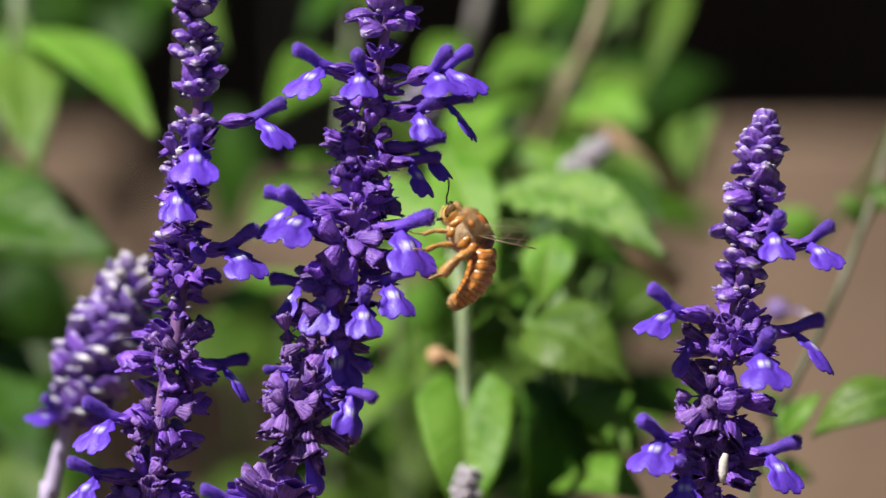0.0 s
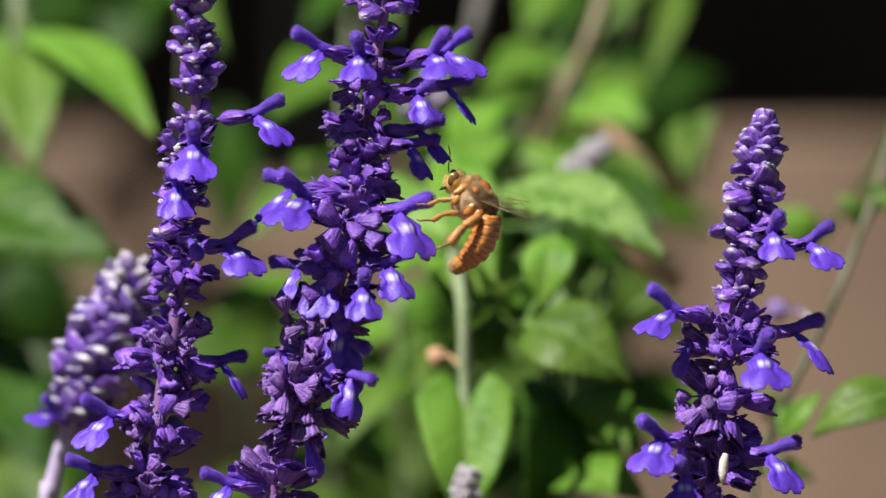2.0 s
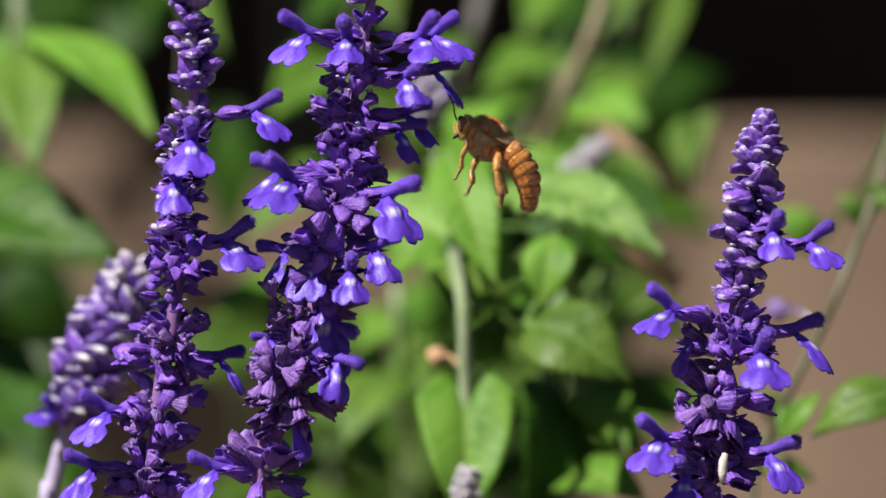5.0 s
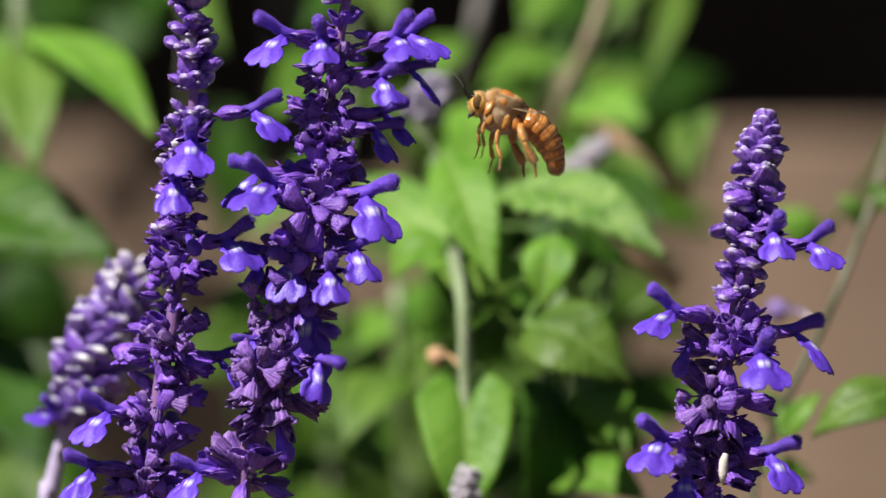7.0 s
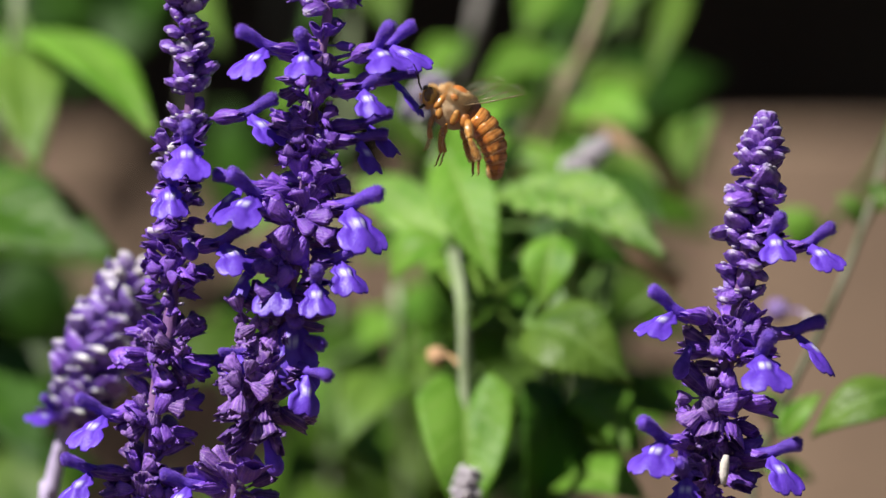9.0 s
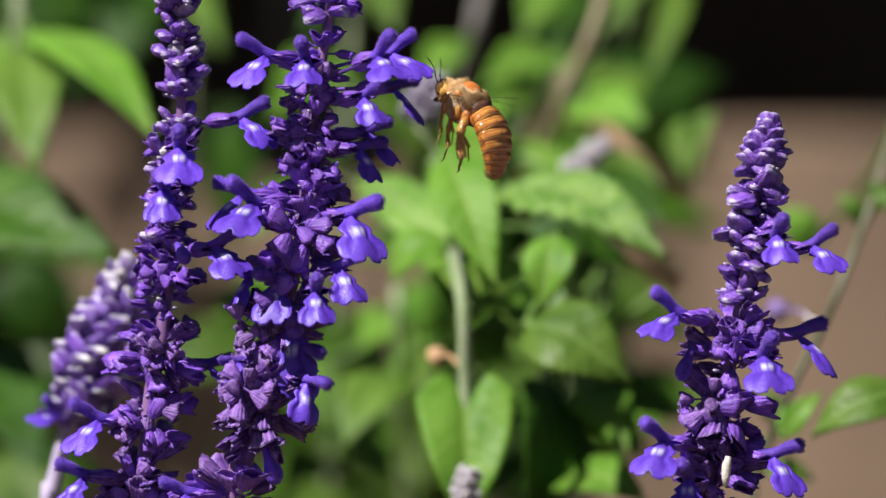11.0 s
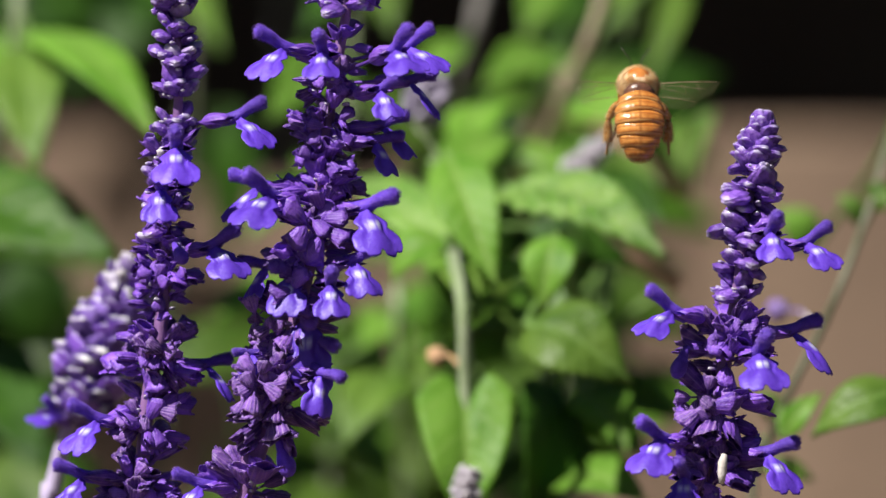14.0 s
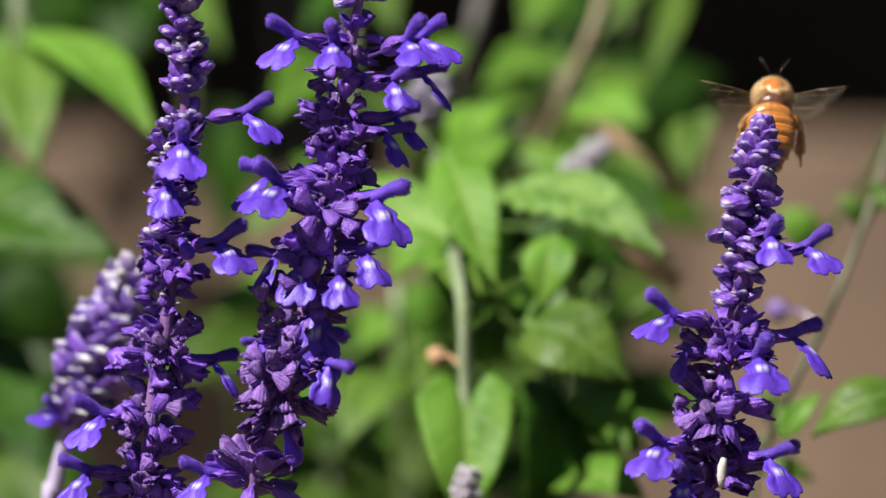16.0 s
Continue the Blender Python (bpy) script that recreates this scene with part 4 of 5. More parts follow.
class Spike:
    """A flower spike on its stem; line: plan points from the tip down."""

    def __init__(self, line, d, thick, material, label, lean=0.0, extra=0.0):
        self.d, self.line, self.rng = d, line, random.Random(len(line) * 7 + int(line[0][0]))
        low = spot(*line[-1], d)
        self.base = Vector((low.x + lean, d, 0))
        self.ob = thing("salvia_spike", self.base, label, "flower", "salvia spikes")
        pts = smooth_line([spot(u, v, d) for u, v in line] + [Vector((low.x + lean * 0.35, d, low.z * 0.72)), Vector((low.x + lean * 0.8, d, 0.15)), Vector((self.base.x, d, -0.05))], 6)
        n = len(pts)
        part("stem", mesh_of("stem", *sweep([(p - self.base) * 1000 for p in pts], [thick * (0.45 + 0.55 * min(1, i / 30)) for i in range(n)], 10), material), self.ob)

    def at(self, v):
        for (u0, v0), (u1, v1) in zip(self.line, self.line[1:]):
            if v <= v1:
                break
        f = (v - v0) / (v1 - v0)
        return spot(u0 + (u1 - u0) * f, v, self.d) - self.base, (spot(u0, v0, self.d) - spot(u1, v1, self.d)).normalized()

    def put(self, name, me, at, way, size, up=(0, 0, 1), parent=None):
        m = Matrix.Translation(at) @ frame_of(way, up) @ Matrix.Diagonal((size, size, size, 1))
        return part(name, me, parent or self.ob, m)

    def whorl(self, v, n, half, kinds, pitch=15, gap=(), start=None, tall=10):
        """A ring of n calyces that reaches half tenths of a millimetre out from the stem."""
        rng = self.rng
        first = rng.uniform(0, 360) if start is None else start
        for i in range(n):
            az = (first + i * 360 / n + rng.uniform(-20, 20) + 180) % 360 - 180
            if any(a <= az <= b for a, b in gap):
                continue
            c, axis = self.at(v + rng.uniform(-tall, tall))
            p = radians(pitch + rng.uniform(-38, 38))
            if abs(az) < 65 and kinds[0].name.startswith("calyx"):
                p = radians(rng.choice((-1, 1)) * rng.uniform(25, 62))
            flat = Vector((math.sin(radians(az)), -math.cos(radians(az)), 0))
            flat = (flat - axis * flat.dot(axis)).normalized()
            way = flat * math.cos(p) + axis * math.sin(p)
            me = rng.choice(kinds)
            cup = me.name.startswith("calyx")
            size = min(half / (82 if cup else 68) * rng.uniform(0.72, 1.12), 1.3)
            side = axis.cross(way) * rng.uniform(-0.9, 0.9) if cup else Vector()
            self.put(me.name.split(".")[0], me, c + way * (0.0009 + (0.0022 * size if cup else 0)), way, size, axis + side)
        for i in range(2):
            c, axis = self.at(v + rng.uniform(-tall, tall) * 0.7)
            az = radians(rng.uniform(-70, 70))
            way = Vector((math.sin(az), -math.cos(az), rng.uniform(-0.3, 0.5)))
            self.put("bud", rng.choice(BUDS_PALE), c + way * rng.uniform(0.0015, 0.0038), way, rng.uniform(0.2, 0.3), axis)

    def rosette(self, u, v, n, half, kinds, first=0.0, front=0.0035):
        """A star of calyces that opens towards the front round the plan point, their broad lips outwards."""
        rng = self.rng
        c = spot(u, v, self.d) - self.base - Vector((0, front, 0))
        for i in range(n):
            a = radians(first + i * 360 / n + rng.uniform(-24, 24))
            way = Vector((math.cos(a), -rng.uniform(0.1, 0.6), math.sin(a))).normalized()
            slip = Vector((rng.uniform(-0.002, 0.002), rng.uniform(-0.001, 0.0015), rng.uniform(-0.002, 0.002)))
            self.put("calyx", rng.choice(kinds), c + slip + way * 0.0012, way, half / 66 * rng.uniform(0.7, 1.05), (rng.uniform(-0.6, 0.6), -1, rng.uniform(-0.3, 0.6)))

    def flower(self, u, v, az, pitch=10, size=1.0, lip=0, spin=0.0, deep=None, hang=0.0):
        """A flower whose throat is at the plan point, facing az degrees from the front (right is positive)."""
        a, p = radians(az), radians(pitch)
        t = spot(u, v, self.d)
        c, axis = self.at(v)
        off = (t - self.base - c).x
        r = abs(off / math.sin(a)) if abs(math.sin(a)) > 0.45 else 0.0085
        r = max(0.006, min(r, 0.014)) if deep is None else deep
        t.y = self.d - r * math.cos(a)
        t -= self.base
        way = Vector((math.sin(a) * math.cos(p), -math.cos(a) * math.cos(p), math.sin(p)))
        root = c + axis * -0.0015
        back = (t - root)
        gap = back.length
        s = max(0.8, min(1.3, gap * 1000 / 7.0))
        self.put("calyx", CALYXES[abs(int(u)) % 5], t - (back.normalized() * 0.55 + way * 0.45).normalized() * 0.0046 * s, back.normalized() * 0.55 + way * 0.45, s)
        hood = self.put("upper_lip", TOP_LIP, t, way, size)
        m = pose(0, 0, 0, 0, hang, spin - 38 * math.sin(a))
        part("lower_lip", LIPS[lip], hood, m)

    def cone(self, v0, v1, half, n, kinds, tip_kinds=None, tip=0.35):
        """A tight head of overlapping buds."""
        for i in range(n):
            f = (i + 0.5) / n
            v = v0 + (v1 - v0) * f
            c, axis = self.at(v)
            a = i * 2.39996 + self.rng.uniform(-0.35, 0.35)
            flat = axis.orthogonal().normalized()
            side = axis.cross(flat)
            out = flat * math.cos(a) + side * math.sin(a)
            r = half * 1e-4 * min(1, 0.35 + 1.1 * f ** 0.6) * (1 - 0.25 * max(0, f - 0.75))
            way = axis * (0.95 - 0.6 * f) + out * (0.45 + 0.7 * f) + Vector((self.rng.uniform(-0.2, 0.2), self.rng.uniform(-0.2, 0.2), self.rng.uniform(-0.2, 0.2)))
            me = self.rng.choice(tip_kinds if tip_kinds and f < tip else kinds)
            s = 0.42 + 0.62 * half / 70 * min(1, f * 1.6 + 0.25)
            self.put("bud", me, c + out * r * self.rng.uniform(0.3, 0.52), way, s * self.rng.uniform(0.75, 1.15), axis)

    def tip(self, v0, v1, half, rows, kinds):
        """A blunt tapering tip of buds pressed upwards along the stem."""
        rng = self.rng
        for i in range(rows):
            f = i / (rows - 1)
            r = half * 1e-4 * math.sin(math.pi / 2 * min(1, 0.4 + f * 0.9))
            c, axis = self.at(v0 + (v1 - v0) * f)
            flat = axis.orthogonal().normalized()
            side = axis.cross(flat)
            n = 4 if f < 0.2 else 6
            for j in range(n):
                a = (j + 0.5 * (i % 2)) * 2 * math.pi / n + rng.uniform(-0.3, 0.3)
                out = flat * math.cos(a) + side * math.sin(a)
                way = axis * (1.0 - 0.45 * f) + out * (0.1 + 0.55 * f) + Vector((rng.uniform(-0.15, 0.15), 0, rng.uniform(-0.15, 0.15)))
                size = (0.62 + 0.12 * f) * rng.uniform(0.85, 1.15)
                self.put("bud", rng.choice(kinds), c + out * r * 0.4 - axis * 0.0028 * size, way, size, out)

    def scales(self, v0, v1, half, rows=11, kinds=None):
        """Rows of broad overlapping scales that lie close along the stem."""
        rng = self.rng
        for i in range(rows):
            f = i / (rows - 1)
            r = half * 1e-4 * (0.5 + 0.5 * math.sin(math.pi * min(1, 0.12 + f * 0.75)))
            c, axis = self.at(v0 + (v1 - v0) * f)
            flat = axis.orthogonal().normalized()
            side = axis.cross(flat)
            n = 8 if f > 0.3 else 6
            for j in range(n):
                a = (j + 0.5 * (i % 2)) * 2 * math.pi / n + rng.uniform(-0.2, 0.2)
                out = flat * math.cos(a) + side * math.sin(a)
                way = axis * 0.75 + out * (0.35 + 0.35 * f) + Vector((rng.uniform(-0.3, 0.3), rng.uniform(-0.2, 0.2), rng.uniform(-0.2, 0.2)))
                self.put("bud", rng.choice(kinds or SCALES), c + out * r * rng.uniform(0.48, 0.68) - axis * rng.uniform(0.001, 0.003), way, r / 0.0086 * rng.uniform(0.75, 1.2), out)


def middle_spike():
    s = Spike([(706, -160), (690, 0), (680, 70), (665, 140), (645, 250), (635, 350), (620, 450), (590, 560), (560, 680), (530, 780), (505, 850), (478, 960)], 0.0, 1.35, STEM,
              "tall violet salvia flower spike with open blossoms and dry lower calyces", -0.03)
    s.cone(-160, -40, 50, 30, BUDS)
    s.whorl(24, 5, 78, BUDS + CALYXES, 14, start=50)
    s.whorl(46, 5, 70, BUDS, -10, start=20)
    s.whorl(112, 6, 66, CALYXES, 10)
    s.whorl(168, 6, 78, CALYXES, 0)
    s.whorl(186, 5, 68, CALYXES_OPEN, -10)
    s.whorl(222, 5, 64, CALYXES, 5)
    s.whorl(246, 7, 76, CALYXES, 5)
    s.whorl(270, 7, 72, CALYXES + CALYXES_OPEN, -10)
    s.whorl(304, 6, 72, CALYXES + CALYXES_OPEN, 20)
    s.whorl(332, 7, 80, CALYXES + CALYXES_OPEN, 5)
    s.whorl(372, 7, 90, CALYXES, 15)
    s.whorl(420, 8, 96, CALYXES + CALYXES_OPEN, 15)
    s.whorl(452, 8, 92, CALYXES_OPEN, -10)
    s.whorl(482, 7, 84, CALYXES_OPEN + CALYXES, -20)
    s.whorl(530, 6, 86, CALYXES, 0)
    s.whorl(592, 9, 90, CALYXES_OPEN, 20)
    s.whorl(622, 7, 82, CALYXES_OPEN, -5)
    s.whorl(700, 10, 96, CALYXES_OPEN, 25)
    s.whorl(728, 11, 100, CALYXES_OPEN, 15)
    s.whorl(756, 12, 110, CALYXES_OPEN, 0)
    s.whorl(790, 4, 64, CALYXES_OPEN, -25)
    s.whorl(900, 8, 104, CALYXES, 20)
    s.whorl(905, 7, 100, CALYXES_OPEN, 10)
    s.rosette(614, 428, 9, 68, CALYXES, 20, 0.007)
    s.rosette(650, 268, 5, 46, CALYXES, 35)
    s.rosette(655, 178, 5, 42, CALYXES, 10)
    s.rosette(512, 708, 8, 58, CALYXES_OPEN, 5, 0.006)
    s.rosette(490, 712, 6, 50, CALYXES_OPEN, 40, 0.003)
    s.rosette(528, 590, 7, 46, CALYXES_OPEN, 40, 0.004)
    s.rosette(592, 548, 7, 54, CALYXES, 0, 0.007)
    s.rosette(640, 325, 6, 50, CALYXES, 15)
    s.flower(575, 118, -68, 12, 1.0)
    s.flower(640, 128, -6, 12, 0.95, 1)
    s.flower(764, 132, 38, 22, 1.0, 2)
    s.flower(785, 122, 82, 18, 0.95)
    s.flower(738, 198, 45, 5, 0.85, 1)
    s.flower(785, 180, 110, -5, 0.9)
    s.flower(725, 285, 85, -10, 0.85, 1)
    s.flower(735, 258, 105, 2, 0.9, 3)
    s.flower(545, 378, -50, 18, 1.1, 2)
    s.flower(525, 360, -95, 5, 0.95)
    s.flower(705, 402, 58, -2, 1.15, 2)
    s.flower(685, 495, 48, 2, 1.0, 1)
    s.flower(645, 532, 4, 0, 0.95, 1)
    s.flower(575, 515, -30, -5, 1.0, 0)
    s.flower(535, 500, -95, -10, 0.9, 1)
    s.flower(598, 590, 8, -28, 1.15, 2, deep=0.0015)
    s.flower(616, 634, 35, -30, 1.0, 0, deep=0.0015)
    s.flower(622, 690, 50, -30, 0.9, 1)
    s.flower(505, 655, -70, -15, 0.6, 0)
    s.flower(410, 885, -75, 5, 0.9, 0)
    s.put("flower_bud", DROP, s.at(815)[0] + Vector((0.003, -0.003, 0)), (0.25, -0.2, -0.9), 1.0)
    return s


def left_spike():
    s = Spike([(340, -140), (347, 0), (350, 190), (328, 340), (322, 480), (310, 600), (290, 700), (270, 880), (262, 960)], 0.004, 1.3, STEM,
              "tall violet salvia flower spike with pale budded top", -0.02)
    s.cone(-140, 8, 46, 26, BUDS, BUDS + BUDS_PALE)
    for v, n, half in ((12, 6, 50), (36, 6, 54), (56, 5, 48), (76, 5, 56), (104, 6, 64), (124, 5, 54), (158, 6, 66), (174, 4, 54), (222, 6, 62), (242, 4, 56)):
        s.whorl(v, n, half, BUDS + BUDS_PALE if v < 130 else BUDS, 22, tall=6)
    for v, n, half in ((262, 7, 62), (288, 7, 60), (318, 6, 56), (342, 8, 62), (366, 6, 56), (388, 8, 62)):
        s.whorl(v, n, half, CALYXES + BUDS, 10)
    s.whorl(283, 4, 58, BUDS_GREY + BUDS_PALE, 5, start=60)
    s.whorl(415, 8, 60, BUDS_PALE + BUDS + CALYXES, 0)
    for v, n, half in ((444, 7, 60), (466, 8, 66), (490, 8, 68), (516, 6, 58), (540, 7, 62)):
        s.whorl(v, n, half, CALYXES, 12)
    for v, n, half in ((612, 8, 84), (634, 9, 92), (656, 7, 84), (716, 8, 82), (740, 9, 92), (764, 8, 84), (838, 8, 84), (860, 9, 92), (905, 7, 88)):
        s.whorl(v, n, half, CALYXES_OPEN + CALYXES + CALYXES, 14, tall=7)
    s.rosette(305, 628, 6, 54, CALYXES + CALYXES_OPEN, 25)
    s.rosette(285, 742, 6, 54, CALYXES + CALYXES_OPEN, 0)
    s.rosette(272, 856, 6, 54, CALYXES + CALYXES_OPEN, 30)
    s.rosette(318, 490, 5, 44, CALYXES, 10)
    s.flower(452, 208, 80, 10, 0.95, 0)
    s.flower(350, 258, 2, 5, 1.05, 2)
    s.flower(322, 330, -8, 0, 0.95, 1)
    s.flower(410, 435, 55, 12, 1.0, 2)
    s.flower(385, 645, 115, -8, 0.9, 1)
    s.flower(205, 738, -70, 10, 1.0, 0)
    s.flower(178, 838, -75, 5, 0.95, 1)
    s.put("flower_bud", DROP, s.at(435)[0] + Vector((0.002, -0.006, 0)), (0.3, -0.7, -0.5), 0.8)
    return s


def right_spike():
    s = Spike([(1356, 200), (1345, 265), (1325, 380), (1310, 500), (1298, 570), (1278, 690), (1262, 800), (1250, 960)], 0.0, 1.3, STEM,
              "violet salvia flower spike with a tapering budded tip", 0.015)
    s.tip(210, 272, 37, 7, BUDS + SCALES[:1])
    for v, n, half in ((284, 5, 60), (314, 5, 62), (342, 6, 78), (366, 5, 62), (388, 4, 54), (408, 6, 80), (436, 5, 66), (466, 6, 78), (512, 6, 60), (532, 6, 56)):
        s.whorl(v, n, half, BUDS, 8, tall=9)
    for v, n, half in ((584, 7, 88), (604, 9, 98), (628, 8, 90), (648, 5, 60), (716, 8, 106), (742, 8, 102), (770, 6, 84), (806, 8, 94), (832, 9, 100), (864, 7, 94), (905, 7, 92)):
        s.whorl(v, n, half, CALYXES_OPEN + CALYXES + CALYXES, 12, tall=7)
    s.rosette(1282, 592, 6, 54, CALYXES, 15)
    s.rosette(1250, 700, 5, 46, CALYXES_OPEN, 30)
    s.rosette(1262, 735, 7, 58, CALYXES + CALYXES_OPEN, 0)
    s.rosette(1256, 828, 5, 50, CALYXES + CALYXES_OPEN, 20, 0.002)
    s.flower(1362, 408, 12, 10, 0.95, 1)
    s.flower(1425, 428, 62, 15, 0.9, 0)
    s.flower(1195, 548, -70, 22, 1.0, 1)
    s.flower(1340, 620, 14, 10, 1.1, 2)
    s.flower(1400, 585, 110, 0, 1.05, 2)
    s.flower(1170, 770, -45, 12, 1.05, 2)
    s.flower(1210, 835, -15, 5, 1.0, 1)
    s.flower(1355, 798, 72, 0, 1.0, 0)
    s.put("flower_bud", DROP, s.at(622)[0] + Vector((-0.0075, -0.005, 0.0005)), (-0.35, -0.2, -0.9), 0.85)
    s.put("dry_petal", mesh_of("dry_petal", *sweep([(0, 0, 0), (1.5, 0, 0.2), (3.5, 0, 0), (5.2, 0, -0.2)], [0.5, 0.85, 0.8, 0.45], 9), DRY), s.at(800)[0] + Vector((0.0018, -0.0085, 0)), (-0.12, -0.1, -0.9), 1.0)
    return s


def bud_spike():
    s = Spike([(238, 470), (222, 520), (185, 600), (140, 700), (112, 780), (88, 880), (80, 960)], 0.06, 1.7, STEM_PALE,
              "tight nodding salvia spike of pale lilac buds", -0.02)
    s.cone(472, 530, 52, 22, BUDS_PALE + SCALES[:2], BUDS_GREY + BUDS_PALE, 0.6)
    s.scales(496, 716, 82, 15)
    s.whorl(738, 9, 74, BUDS + CALYXES, 10)
    s.flower(100, 735, -60, 40, 0.7, 0)
    return s


MIDDLE, LEFT, RIGHT, YOUNG = middle_spike(), left_spike(), right_spike(), bud_spike()


def faded_spike(line, d, half, label, kinds=BUDS_GREY):
    s = Spike(line, d, 0.9, STEM_GREEN, label)
    (u0, v0), (u1, v1) = line[0], line[1]
    s.cone(v0, v1, half, 46, kinds)


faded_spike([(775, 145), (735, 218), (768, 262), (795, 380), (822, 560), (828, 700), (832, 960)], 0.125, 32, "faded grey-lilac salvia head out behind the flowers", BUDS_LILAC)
faded_spike([(1070, 256), (1003, 316), (982, 352), (962, 600), (955, 960)], 0.15, 17, "faded grey salvia bud head leaning over leaves")
faded_spike([(828, 842), (824, 900), (824, 960)], 0.072, 14, "small pale salvia bud head below a heart-shaped leaf", BUDS_GREY)


# ---- the bee; its own space has x forward, y to its left, z to its back ----
def ball(cx, cy, cz, rx, ry, rz, n=16, m=10):
    """An ellipsoid with its poles on x."""
    prof = [(-math.cos(math.pi * (i + 0.15) / (m + 0.3)), math.sin(math.pi * (i + 0.15) / (m + 0.3))) for i in range(m + 1)]
    return [(cx + x * rx, cy + y * ry, cz + z * rz) for x, y, z in lathe(prof, n)[0]], lathe(prof, n)[1]


def on_ball(rng, c, r, want, count):
    """Spots on an ellipsoid where want(direction) holds."""
    out = []
    while len(out) < count:
        d = Vector((rng.gauss(0, 1), rng.gauss(0, 1), rng.gauss(0, 1))).normalized()
        if want(d):
            p = Vector((c[0] + d.x * r[0] * 0.97, c[1] + d.y * r[1] * 0.97, c[2] + d.z * r[2] * 0.97))
            out.append((p, Vector((d.x / r[0], d.y / r[1], d.z / r[2]))))
    return out


def furred(name, body, fur, material, coat):
    me = mesh_of(name, *join(body, fur), [material, coat])
    me.polygons.foreach_set("material_index", [0] * len(body[1]) + [1] * len(fur[1]))
    return me


def bee_wing(side):
    """Fore and hind wing, hooked together, along y from the shoulder."""
    def blade(long, wide, lead, x0):
        def fn(s, t):
            w = wide * (0.28 + 0.72 * math.sin(math.pi * min(1, 0.12 + 0.8 * s)) ** 0.8) * (1 if s < 0.9 else math.sqrt(max(0.02, 1 - ((s - 0.9) / 0.101) ** 2)))
            return (x0 + lead * s + 0.6 - t * w, side * long * s, 0.12 * math.sin(9 * s + 5 * t) + 0.25 * s * t)
        return sheet(fn, 16, 8, 0.03)
    fore, hind = blade(11.8, 4.0, 0.6, 0.0), blade(8.4, 3.0, -1.2, -2.0)
    veins = []
    for x1, y1, x2, y2, r in ((0.5, 0, 1.0, 11.2, 0.08), (0.2, 0.5, -0.6, 9.5, 0.04), (-0.2, 0.6, -2.4, 7.5, 0.035), (0.7, 7.5, -1.6, 8.6, 0.03), (0.4, 4.8, -1.5, 6.0, 0.03), (-2.2, 0.4, -3.4, 8.0, 0.035)):
        veins.append(sweep([(x1, side * y1, 0.08), ((x1 + x2) / 2 + 0.2, side * (y1 + y2) / 2, 0.12), (x2, side * y2, 0.18)], r, 5))
    wing = mesh_of("wing", *join(fore, hind), WING)
    lines = mesh_of("vein", *join(*veins), VEIN)
    return wing, lines


def bee_leg(b, name, at, femur, tibia, tarsus, thick, out, side):
    """A leg that hangs from its root: a spindle-shaped thigh, a shin that widens into a brush, and a thin clawed foot."""
    def limb(long, width, material, label, coat=0, hair=0.5, claw=False):
        rng = random.Random(int(long * 100))
        n = len(width) - 1
        line = [(0.06 * math.sin(4 * i / n), 0, -long * i / n) for i in range(n + 1)]
        shapes = [sweep(line, width, 10)]
        if claw:
            for k in (1, -1):
                shapes.append(sweep([(0, 0, -long), (0.14, k * 0.14, -long - 0.22), (0.32, k * 0.2, -long - 0.3)], [0.07, 0.06, 0.02], 6))
        body = join(*shapes)
        spots = []
        for i in range(coat):
            s, a = rng.uniform(0.08, 0.98), rng.uniform(0, 6.28)
            r = width[int(s * n)] * 0.9
            spots.append((Vector((math.cos(a) * r, math.sin(a) * r, -long * s)), Vector((math.cos(a), math.sin(a), -0.6))))
        return furred(label, body, hairs(spots, hair, 0.032, rng), material, BEE_FUR)
    bushy = name == "hind"
    thigh = [thick * k for k in (0.55, 0.85, 1.0, 1.05, 1.0, 0.9, 0.75, 0.55)]
    shin_w = [thick * k for k in (0.5, 0.6, 0.75, 0.9, 1.0, 1.02, 0.9, 0.5)] if bushy else [thick * k for k in (0.5, 0.6, 0.7, 0.78, 0.85, 0.85, 0.75, 0.5)]
    leg = part("leg", limb(femur, thigh, AMBER, "leg", 420 if bushy else 200, 0.4), b, pose(*[c * 0.001 for c in at]))
    knee = pose(0, 0, -femur * 0.00096, side * out, 22, 0)
    part("shin", limb(tibia, shin_w, AMBER, "shin", 700 if bushy else 220, 0.6 if bushy else 0.35), leg, knee)
    ends = [thick * k for k in (0.4, 0.3, 0.36, 0.26, 0.32, 0.22, 0.26, 0.12)]
    part("foot", limb(tarsus, ends, BEE_FOOT, "foot", 70, 0.3, True), leg, knee @ pose(0, 0, -tibia * 0.00097, 0, -24, 0))
    return leg


